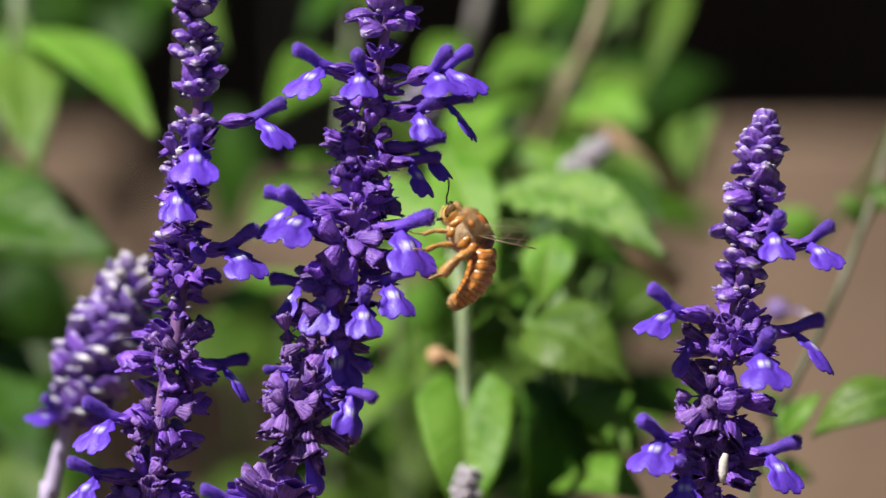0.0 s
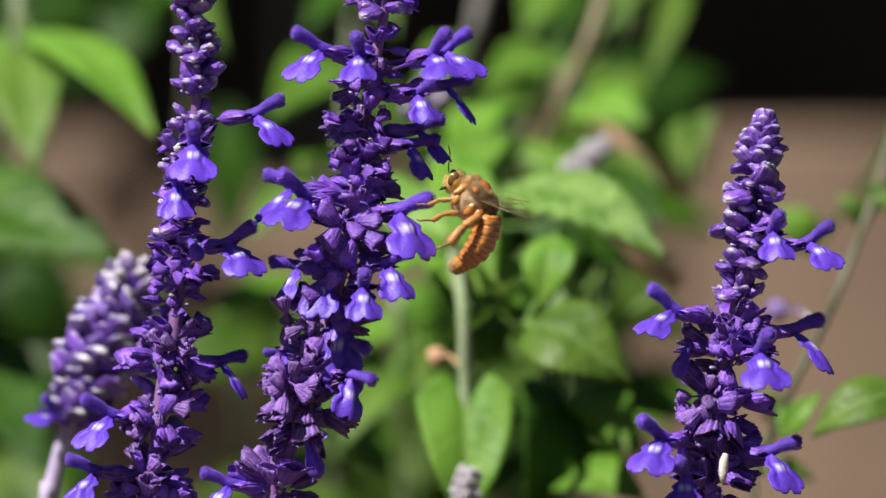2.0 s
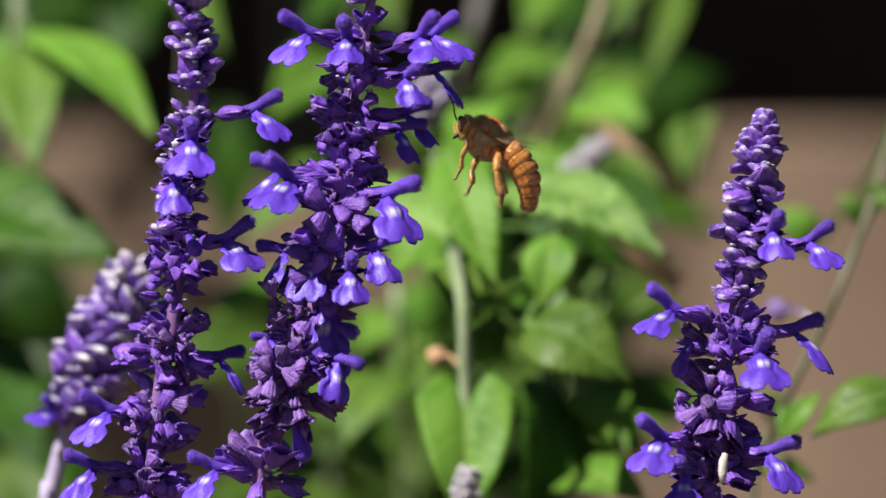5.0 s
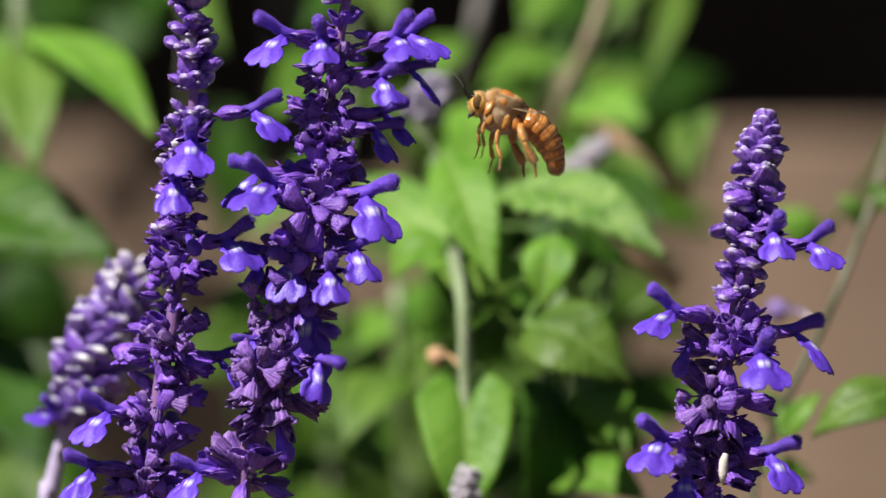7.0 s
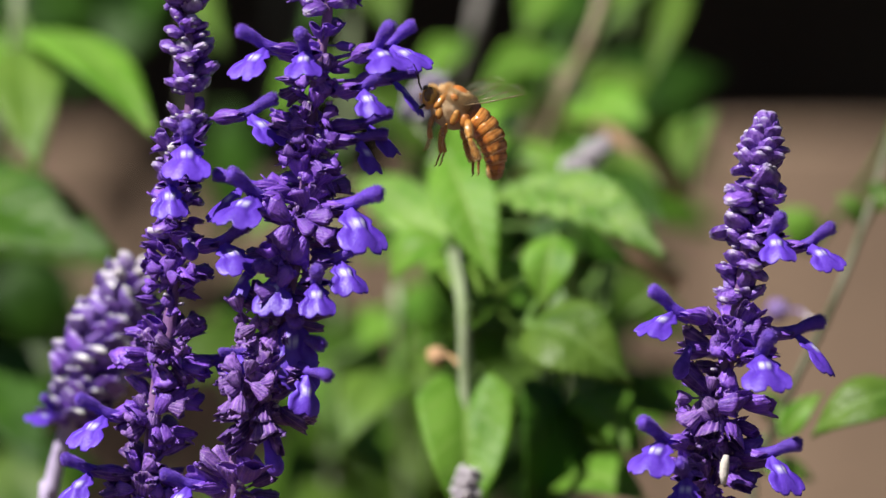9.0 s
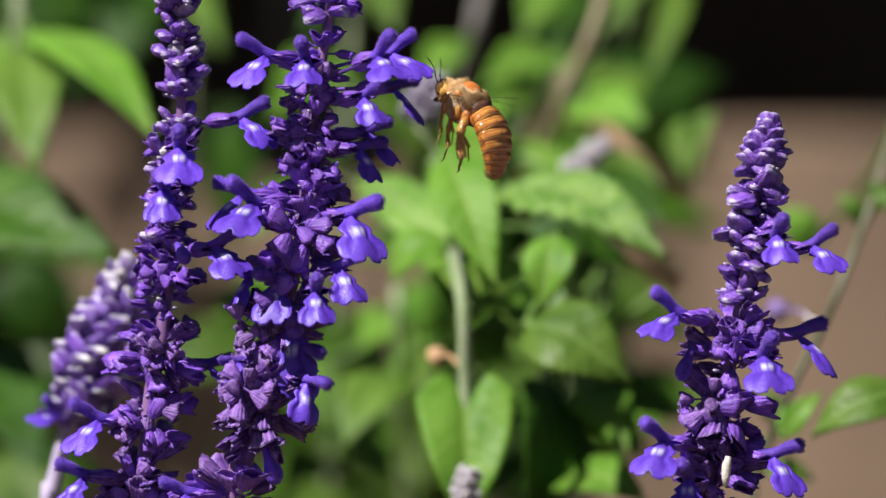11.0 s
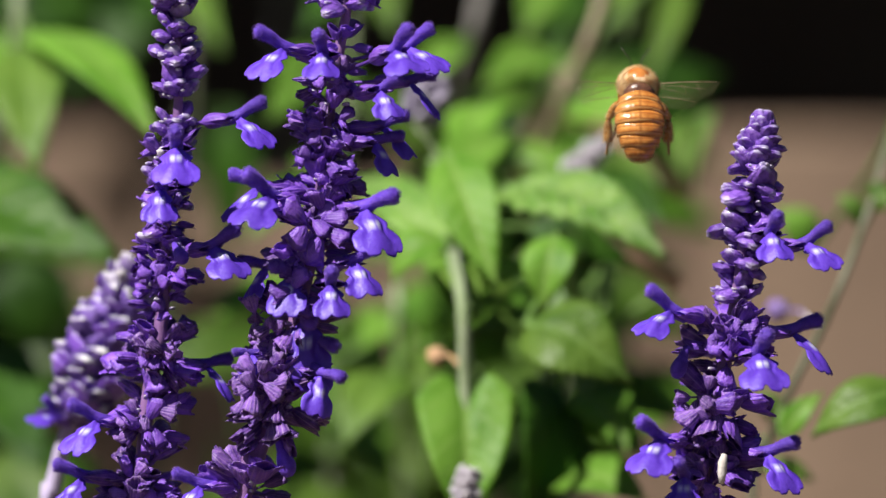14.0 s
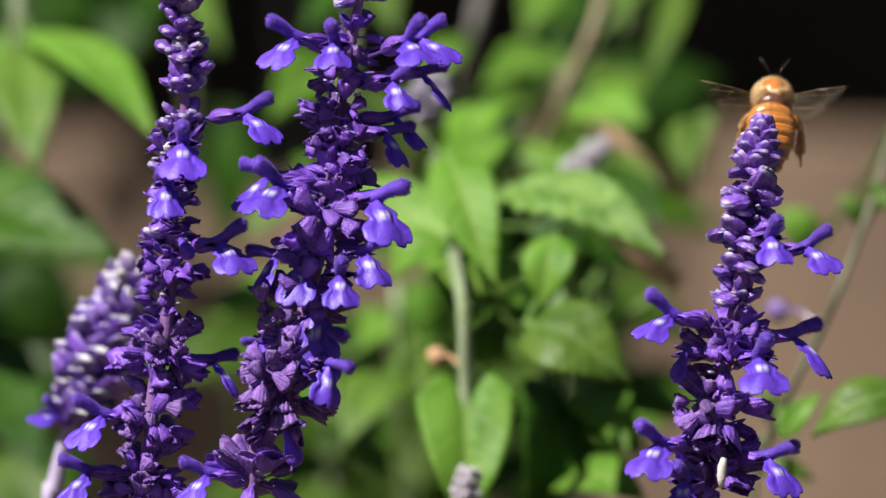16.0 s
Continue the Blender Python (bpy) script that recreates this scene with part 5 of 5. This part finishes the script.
def bee():
    rng = random.Random(12)
    b = thing("carpenter_bee", spot(828, 395), "hovering golden-brown carpenter bee with furry thorax and ringed abdomen", "bee")
    c, r = (0.1, 0, -0.2), (4.1, 3.45, 3.8)
    body = ball(*c, *r, 22, 14)
    fur = hairs(on_ball(rng, c, r, lambda d: (d.z < 0.72 or d.x > 0.5 or d.x < -0.5) and d.z > 0.1 and d.x > -0.75, 4400), 1.1, 0.030, rng, (-0.6, 0, 0.1))
    part("thorax", furred("thorax", body, fur, BEE_FUR_GREY, BEE_FUR), b)
    fur = hairs(on_ball(rng, c, (4.0, 3.5, 3.7), lambda d: d.z < 0.25 and d.x < 0.7, 2600), 0.5, 0.022, rng, (-0.3, 0, -0.2))
    part("side_fur", furred("side_fur", ball(0.1, 0, -0.6, 3.7, 3.4, 3.3), fur, BEE_FUR_GREY, BEE_FUR_GREY), b)
    fur = hairs(on_ball(rng, (-1.3, 0, 2.1), (1.2, 2.4, 1.2), lambda d: d.x < 0.5 and d.z > 0.1 and abs(d.y) > 0.45, 800), 0.8, 0.026, rng, (-0.4, 0, 0.3))
    part("hind_tuft", furred("hind_tuft", ball(-1.3, 0, 1.95, 1.2, 2.4, 1.15), fur, AMBER_DARK, BEE_FUR), b, None, "pale woolly tuft")
    for side in (1, -1):
        part("shoulder_plate", mesh_of("shoulder_plate", *moved(ball(0, 0, 0, 0.75, 0.75, 2.1), pose(2.55, side * 2.35, -0.1, side * 12, -14, 0)), AMBER), b)
        part("leg_root", mesh_of("leg_root", *moved(ball(0, 0, 0, 0.7, 0.6, 1.25), pose(1.9, side * 2.5, -2.2, 0, 16, 0)), AMBER), b)
        part("leg_root", mesh_of("leg_root", *moved(ball(0, 0, 0, 0.75, 0.55, 1.5), pose(-0.9, side * 3.0, -1.7, side * -14, 8, 0)), AMBER), b)
        part("leg_root", mesh_of("leg_root", *moved(ball(0, 0, 0, 0.95, 0.6, 1.3), pose(-2.7, side * 2.9, -1.3, side * -10, 20, 0)), AMBER_DARK), b)
        part("wing_scale", mesh_of("wing_scale", *ball(0.9, side * 3.15, 1.35, 0.75, 0.5, 0.6), AMBER_DARK), b)
    part("back_plate", mesh_of("back_plate", *ball(0.3, 0, 1.1, 2.8, 2.6, 2.85), BEE_BACK), b)
    part("waist", mesh_of("waist", *ball(-3.0, 0, 0.1, 1.9, 3.0, 3.0), WAIST), b)
    # head
    head = ball(0, 0, 0, 1.55, 2.35, 1.95, 18, 12)
    coat = hairs(on_ball(rng, (0, 0, 0), (1.7, 2.5, 2.1), lambda d: (d.x < 0.3 or abs(d.y) < 0.35 and d.z < 0.2) and abs(d.y) < 0.75, 1100), 0.6, 0.03, rng)
    h = part("head", furred("head", head, coat, BEE_FACE, BEE_FUR), b, pose(0.0045, 0, -0.0004, 0, 22, 0))
    for side in (1, -1):
        part("eye", mesh_of("eye", *ball(0.45, side * 1.85, 0.3, 0.85, 0.55, 1.35), BEE_EYE), h)
        part("mandible", mesh_of("mandible", *sweep([(0.9, side * 0.9, -1.6), (1.5, side * 0.8, -2.1), (1.7, side * 0.2, -2.5)], [0.3, 0.26, 0.08], 8), BEE_BLACK), h)
        line = smooth_line([(1.6, side * 0.7, 0.9), (2.3, side * 0.9, 2.1), (2.5, side * 1.0, 2.9), (3.0, side * 1.7, 4.0), (3.9, side * 2.7, 5.2)], 4)
        part("antenna", mesh_of("antenna", *sweep(line, [0.12] * 8 + [0.09] * 6 + [0.10, 0.10, 0.06], 7), BEE_BLACK), h)
    part("brow", mesh_of("brow", *ball(1.0, 0, 1.3, 0.55, 1.0, 0.6), BEE_BLACK), h)
    # abdomen: six overlapping bulging rings on a bent core
    ab = part("abdomen", mesh_of("abdomen", *ball(-3.2, 0, -0.9, 3.4, 3.2, 2.0), AMBER_DARK), b, pose(-0.0037, 0, 0.0001))
    m = Matrix.Identity(4)
    for i, (w0, w1, t0, t1) in enumerate(((3.3, 3.9, 2.1, 2.4), (3.85, 4.2, 2.25, 2.45), (4.05, 4.2, 2.3, 2.4), (3.95, 3.8, 2.25, 2.1), (3.6, 3.1, 1.95, 1.7), (2.9, 2.0, 1.6, 1.15))):
        loops = []
        for k in range(9):
            s = k / 8
            x = -2.25 * s
            w, t = w0 + (w1 - w0) * s ** 0.7, t0 + (t1 - t0) * s ** 0.7
            swell = 0.34 * math.sin(math.pi * min(1, s * 1.02)) ** 0.7
            w, t = w + swell, t + swell
            if k == 8:
                w, t = w * 0.96, t * 0.96
            w, t = w * (1 + rng.uniform(-0.008, 0.008)), t * (1 + rng.uniform(-0.012, 0.012))
            loop = []
            for j in range(40):
                a = 2 * math.pi * j / 40
                low = max(0, min(1, 0.35 - math.cos(a) * 1.2))
                knob = 1 + 0.055 * low * math.sin(math.pi * s) * math.cos(9 * a)
                loop.append((x + 0.12 * math.cos(3 * a + i) - 0.16 * low * s * math.cos(9 * a), w * math.sin(a) * knob, t * math.cos(a) * knob * (1 if math.cos(a) > 0 else 0.88)))
            loops.append(loop)
        shell = rings(loops)
        spots = []
        for k in range(160):
            a = rng.uniform(0, 6.283)
            if 0 < i < 5 and abs(math.sin(a)) < 0.72 and math.cos(a) > 0:
                continue
            q = loops[rng.choice((4, 5, 6, 7, 8))][int(a / 6.2832 * 40) % 40]
            spots.append((q, (-0.9, math.sin(a), math.cos(a))))
        rim, side_rim = [], []
        for k in range(1100):
            a = rng.uniform(0, 6.283)
            if math.cos(a) > 0.35 and k % 4:
                continue
            row = rim if math.cos(a) > 0.35 else side_rim
            row.append((loops[7][int(a / 6.2832 * 40) % 40], (-1.3, math.sin(a) * 0.8, math.cos(a) * 0.8)))
        coat = join(hairs(spots, 0.45, 0.014, rng, (-0.6, 0, 0)), hairs(rim, 0.16, 0.02, rng, (-0.6, 0, 0)), hairs(side_rim, 0.42, 0.02, rng, (0.1, 0, 0)))
        part("ring", furred("ring", shell, coat, TERGITE, BEE_FUR), ab, m.copy())
        m = m @ pose(-0.00182, 0, -0.0001, 0, -10.5, 0)
    part("tail_tuft", furred("tail_tuft", ball(0, 0, 0, 1.1, 1.9, 1.1), hairs(on_ball(rng, (0, 0, 0), (1.1, 1.9, 1.1), lambda d: d.x < 0.5, 1100), 0.75, 0.028, rng, (-0.5, 0, 0)), AMBER_DARK, BEE_FUR), ab, m.copy())
    # legs and wings
    legs = {}
    for side in (1, -1):
        legs["front", side] = bee_leg(b, "front", (2.4, side * 1.6, -2.9), 2.3, 2.2, 2.2, 0.30, 6, side)
        legs["mid", side] = bee_leg(b, "mid", (-0.2, side * 2.2, -3.3), 2.9, 2.7, 2.6, 0.42, 8, side)
        legs["hind", side] = bee_leg(b, "hind", (-3.1, side * 3.7, -1.0), 3.7, 4.3, 2.5, 0.74, -27, side)
    wings = {}
    for side in (1, -1):
        membrane, lines = bee_wing(side)
        wings[side] = part("wing", membrane, b, pose(-0.0008, side * 0.0029, 0.001), "clear brownish wing membrane")
        part("wing_veins", lines, wings[side])
    return b, ab, legs, wings


BEE, ABDOMEN, LEGS, WINGS = bee()


# ---- how the things move ----
def sway(s, rows):
    """Rows of (seconds, degrees of lean to the right, shift right, shift up in millimetres), turned about a point half way up the blooms."""
    c = spot(s.line[0][0] * 0.5 + s.line[-1][0] * 0.5, 441, s.d)
    out = []
    for t, turn, dx, dz in rows:
        r = Matrix.Rotation(radians(turn), 4, "Y")
        out.append((t, Matrix.Translation(c + Vector((dx, 0, dz)) * 0.001) @ r @ Matrix.Translation(s.base - c)))
    walk(s.ob, out)


def motions():
    sway(MIDDLE, [(0, 0, 0, -0), (0.5, 0.23, 0.028, 0.695), (1, 0.05, 0.02, 1.475), (1.5, -0.02, 0.006, 2.266), (2, -0.16, -0.109, 3.024), (2.5, -0.17, -0.199, 3.758), (3, 0.01, -0.339, 4.537), (3.5, 0.12, -0.842, 5.119), (4, 0.11, -1.275, 5.703), (6.5, -0.91, -5.21, 6.136), (7, -1.18, -6.094, 5.774), (7.5, -1.45, -6.902, 5.289), (8, -1.52, -7.655, 4.72), (8.5, -1.77, -8.235, 4.131), (9, -2.12, -8.721, 3.509), (11.5, -1.91, -8.766, 2.026), (12, -1.99, -8.263, 2.145), (12.5, -1.74, -7.861, 2.273), (13, -1.66, -7.265, 2.51), (13.5, -1.4, -6.607, 2.921), (14, -1.33, -6.035, 3.334), (14.5, -0.96, -5.479, 3.859), (15, -0.96, -4.994, 4.292), (15.5, -0.74, -4.583, 4.724), (16, -0.69, -4.263, 5.139)])
    sway(LEFT, [(0, 0, 0, -0), (0.5, 0.1, -0.087, 0.143), (1, 0, -0.154, 0.308), (1.5, 0.02, -0.156, 0.365), (2, -0.01, -0.307, 0.56), (2.5, -0.02, -0.306, 0.717), (3, -0.08, -0.428, 0.887), (3.5, -0.14, -0.501, 1.003), (4, -0.1, -0.555, 1.139), (6.5, -0.03, -0.689, 1.432), (7, -0.06, -0.738, 1.377), (7.5, -0.12, -0.809, 1.215), (8, -0.16, -0.986, 1.102), (8.5, -0.21, -1.184, 0.918), (9, -0.23, -1.364, 0.683), (11.5, -0.68, -2.731, -0.178), (12, -0.59, -2.92, -0.268), (12.5, -0.66, -3.039, -0.303), (13, -0.76, -3.134, -0.343), (13.5, -0.79, -3.131, -0.271), (14, -0.85, -3.098, -0.128), (14.5, -0.85, -2.946, 0.029), (15, -0.68, -2.731, 0.282), (15.5, -0.52, -2.387, 0.511), (16, -0.6, -1.995, 0.705)])
    sway(RIGHT, [(0, 0, 0, -0), (0.5, 0, 0, -0), (1, 0, 0, -0), (1.5, -0.11, -0.051, 0.002), (2, -0.11, -0.051, 0.002), (2.5, -0.02, -0.068, 0), (3, 0.01, -0.127, 0.032), (3.5, -0.02, -0.161, 0.032), (4, -0.04, -0.164, 0.063), (6.5, -0.11, -0.051, 0.002), (7, 0, 0, -0), (7.5, -0.02, -0.004, -0.122), (8, -0, -0.001, -0.152), (8.5, -0.01, 0.118, -0.246), (9, 0, 0.15, -0.306), (11.5, 0.15, 0.547, -0.553), (12, 0.14, 0.389, -0.461), (12.5, -0.01, 0.209, -0.368), (13, -0.05, -0.01, -0.273), (13.5, -0.09, -0.142, -0.15), (14, -0.24, -0.353, -0.118), (14.5, -0.09, -0.417, -0.15), (15, -0.09, -0.416, -0.304), (15.5, -0.26, -0.509, -0.547), (16, -0.19, -0.406, -0.792)])
    sway(YOUNG, [(0, 0, 0, -0), (0.5, 0, 0, -0), (1, 0, 0, -0), (1.5, 0, 0, -0), (2, 0, 0, -0), (2.5, 0, 0, -0), (3, 0, 0, -0), (3.5, -0.17, -0.051, 0.077), (4, -0.17, -0.051, 0.077), (6.5, -0.17, -0.208, 0.077), (7, -0.17, -0.208, 0.077), (7.5, -0.17, -0.208, 0.077), (8, -0.17, -0.208, 0.077), (8.5, -0.17, -0.208, 0.077), (9, -0.17, -0.208, 0.077), (11.5, -0.19, 0.106, -0.08), (12, -0.02, 0.157, -0.157), (12.5, -0.02, 0.157, -0.157), (13, -0.02, 0.157, -0.157), (13.5, -0.02, 0.157, -0.157), (14, -0.02, 0.157, -0.157), (14.5, -0.47, 0.101, -0.243), (15, -0.02, 0.313, -0.157), (15.5, -0.19, 0.262, -0.08), (16, -0.46, 0.104, -0.081)])
    walk(BEE, [(t, pose(x * 0.001, y * 0.001, z * 0.001, 0, 0, yaw) @ pose(0, 0, 0, roll, -pitch, 0)) for t, x, y, z, yaw, pitch, roll in (
        (0, 4.56, -9, 502.87, 178, 53, 0), (0.3, 4.86, -9, 503.17, 178.4, 52.2, 0), (0.6, 4.96, -9, 503.57, 178.8, 51.4, 0), (0.9, 5.05, -9, 504.16, 179.2, 50.6, 0), (1.2, 5.25, -9, 505.55, 179.6, 49.8, 0), (1.5, 5.45, -9, 506.54, 180, 49, 0),
        (1.8, 5.55, -9, 507.83, 180, 49, 0), (2.1, 5.15, -9, 509.12, 180, 49, 0), (2.4, 4.86, -9, 510.7, 178, 51, 0), (2.7, 4.7, -9, 512.2, 178, 48, 0), (3, 3.5, -9, 512.9, 178, 45, 0), (3.3, 3.5, -9, 513.9, 174, 43, 0),
        (3.6, 2.78, -8.7, 514.87, 173.3, 41.3, 0), (3.8, 3.17, -8.4, 515.17, 172.9, 40.2, 0), (4, 3.77, -8.2, 515.67, 172.4, 39.1, 0), (4.2, 4.46, -8, 515.97, 172, 38, 0), (5.2, 8.73, -7.5, 520.35, 179.6, 31.3, 0), (6.3, 11.52, -7, 523.73, 188, 24, 0),
        (6.7, 11.32, -7, 523.83, 189, 23.5, 0), (7.1, 10.03, -7, 524.13, 190, 23, 0), (7.5, 8.84, -7, 524.23, 189.1, 24.3, 0), (7.9, 7.35, -7, 524.53, 188.2, 25.7, 0), (8.3, 5.36, -6.7, 524.53, 187, 27, 0), (8.7, 3.28, -6.4, 524.84, 185.7, 28.3, 0),
        (9, 1.89, -6.2, 524.95, 184.7, 29.3, 0), (9.2, 0.8, -6, 525.05, 184, 30, 0), (10.2, 1.6, -2, 525.65, 168, 34, 0), (11.3, 5.91, 2, 526.15, 148, 36, 0), (11.7, 9.14, 4, 526.91, 141.3, 36, 0), (12.1, 12.27, 6, 527.97, 132.7, 35.3, 0),
        (12.5, 15.83, 8, 528.63, 122, 34, 0), (12.9, 20.59, 9.3, 528.87, 109.3, 32.7, 0), (13.3, 25.88, 10.8, 528.61, 98.6, 31.6, 0), (13.6, 29.85, 12, 528.54, 92, 31, 0), (14, 34.96, 13.3, 528.68, 91.3, 31, 0), (14.4, 40.38, 14.7, 528.31, 90.7, 31, 0),
        (14.8, 45.52, 16, 528.14, 90, 31, 0), (15.2, 50.63, 18.7, 528.32, 90, 31, 0), (15.6, 55.12, 20.7, 527.97, 88, 31.3, 1), (16, 59.58, 22, 526.88, 84, 32, 3))])
    walk(ABDOMEN, [(t, pose(-0.0037, 0, 0.0001, 0, -bend, 0)) for t, bend in ((0, 34), (1.5, 44), (2.1, 42), (2.4, 34), (3, 22), (3.3, 12), (4.2, 8), (6.3, 1), (7.1, 1), (8, 3), (9.2, 10), (10.2, 12), (11.3, 10), (11.9, 8), (12.5, 10), (13.1, 14), (13.6, 16), (14.8, 16), (15.4, 16), (16, 16))])
    for side in (1, -1):
        walk(LEGS["front", side], [(t, pose(0.0024, side * 0.0016, -0.0029, side * 8, -swing, 0)) for t, swing in ((0, 42), (2.4, 40), (3, 20), (3.6, 5), (6.3, -8), (9.2, -10), (11.3, -25), (13.3, -30), (16, -30))])
    for side in (1, -1):
        walk(LEGS["mid", side], [(t, pose(-0.0002, side * 0.0022, -0.0033, side * 16, -swing, 0)) for t, swing in ((0, 38), (2.4, 36), (3, 20), (3.6, 8), (6.3, -14), (9.2, -12), (11.3, -30), (13.3, -40), (16, -40))])
    for side in (1, -1):
        walk(LEGS["hind", side], [(t, pose(-0.0031, side * 0.0037, -0.001, side * 29, -swing, 0)) for t, swing in ((0, 12), (2.4, 12), (3, 0), (3.6, -12), (6.3, -30), (9.2, -32), (11.3, -22), (13.3, -8), (16, -8))])
    beats = (
        (0, 72, 40, 60), (0.3, 72, 40, 60), (0.6, 20, 0, 20), (0.9, 72, 40, 60), (1.2, 20, 0, 20), (1.5, 72, 40, 60), (1.8, 20, 0, 20), (2.1, 72, 40, 60),
        (2.35, 20, 0, 20), (2.6, 72, 40, 60), (3, 20, 0, 20), (3.3, 72, 40, 60), (3.6, 20, 0, 20), (3.8, 20, 0, 20), (4, 72, 40, 60), (4.2, 72, 40, 60),
        (4.5, 20, 0, 20), (4.8, 72, 40, 60), (5.1, 20, 0, 20), (5.4, 72, 40, 60), (5.7, 20, 0, 20), (6, 72, 40, 60), (6.3, 20, 0, 20), (6.5, 20, 0, 20),
        (6.7, 72, 40, 60), (6.9, 20, 0, 20), (7.1, 20, 0, 20), (7.3, 72, 40, 60), (7.5, 20, 0, 20), (7.7, 20, 0, 20), (7.9, 72, 40, 60), (8.1, 20, 0, 20),
        (8.3, 20, 0, 20), (8.5, 72, 40, 60), (8.7, 20, 0, 20), (9, 72, 40, 60), (9.2, 20, 0, 20), (9.6, 72, 40, 60), (9.9, 20, 0, 20), (10.2, 72, 40, 60),
        (10.5, 20, 0, 20), (10.9, 8, 1, -24), (11.1, 13, 9, -31), (11.3, 10, 4, -27), (11.5, 8, 1, -24), (11.7, 13, 9, -31), (11.9, 10, 4, -27), (12.1, 8, 1, -24), (12.3, 13, 9, -31),
        (12.5, 10, 4, -27), (12.7, 8, 1, -24), (12.9, 13, 9, -31), (13.1, 10, 4, -27), (13.3, 8, 1, -24), (13.5, 13, 9, -31), (13.7, 10, 4, -27), (13.9, 8, 1, -24),
        (14.1, 13, 9, -31), (14.3, 10, 4, -27), (14.5, 8, 1, -24), (14.7, 13, 9, -31), (14.9, 10, 4, -27), (15.1, 8, 1, -24), (15.3, 13, 9, -31), (15.5, 10, 4, -27),
        (15.7, 12, 10, -22), (15.9, 16.8, 22, -36.4), (16, 18, 20, -30))
    for side in (1, -1):
        walk(WINGS[side], [(t, pose(-0.0008, side * 0.0029, 0.001, 0, 0, side * back) @ pose(0, 0, 0, side * lift, 0, 0) @ pose(0, 0, 0, 0, twist, 0)) for t, back, lift, twist in beats])


motions()
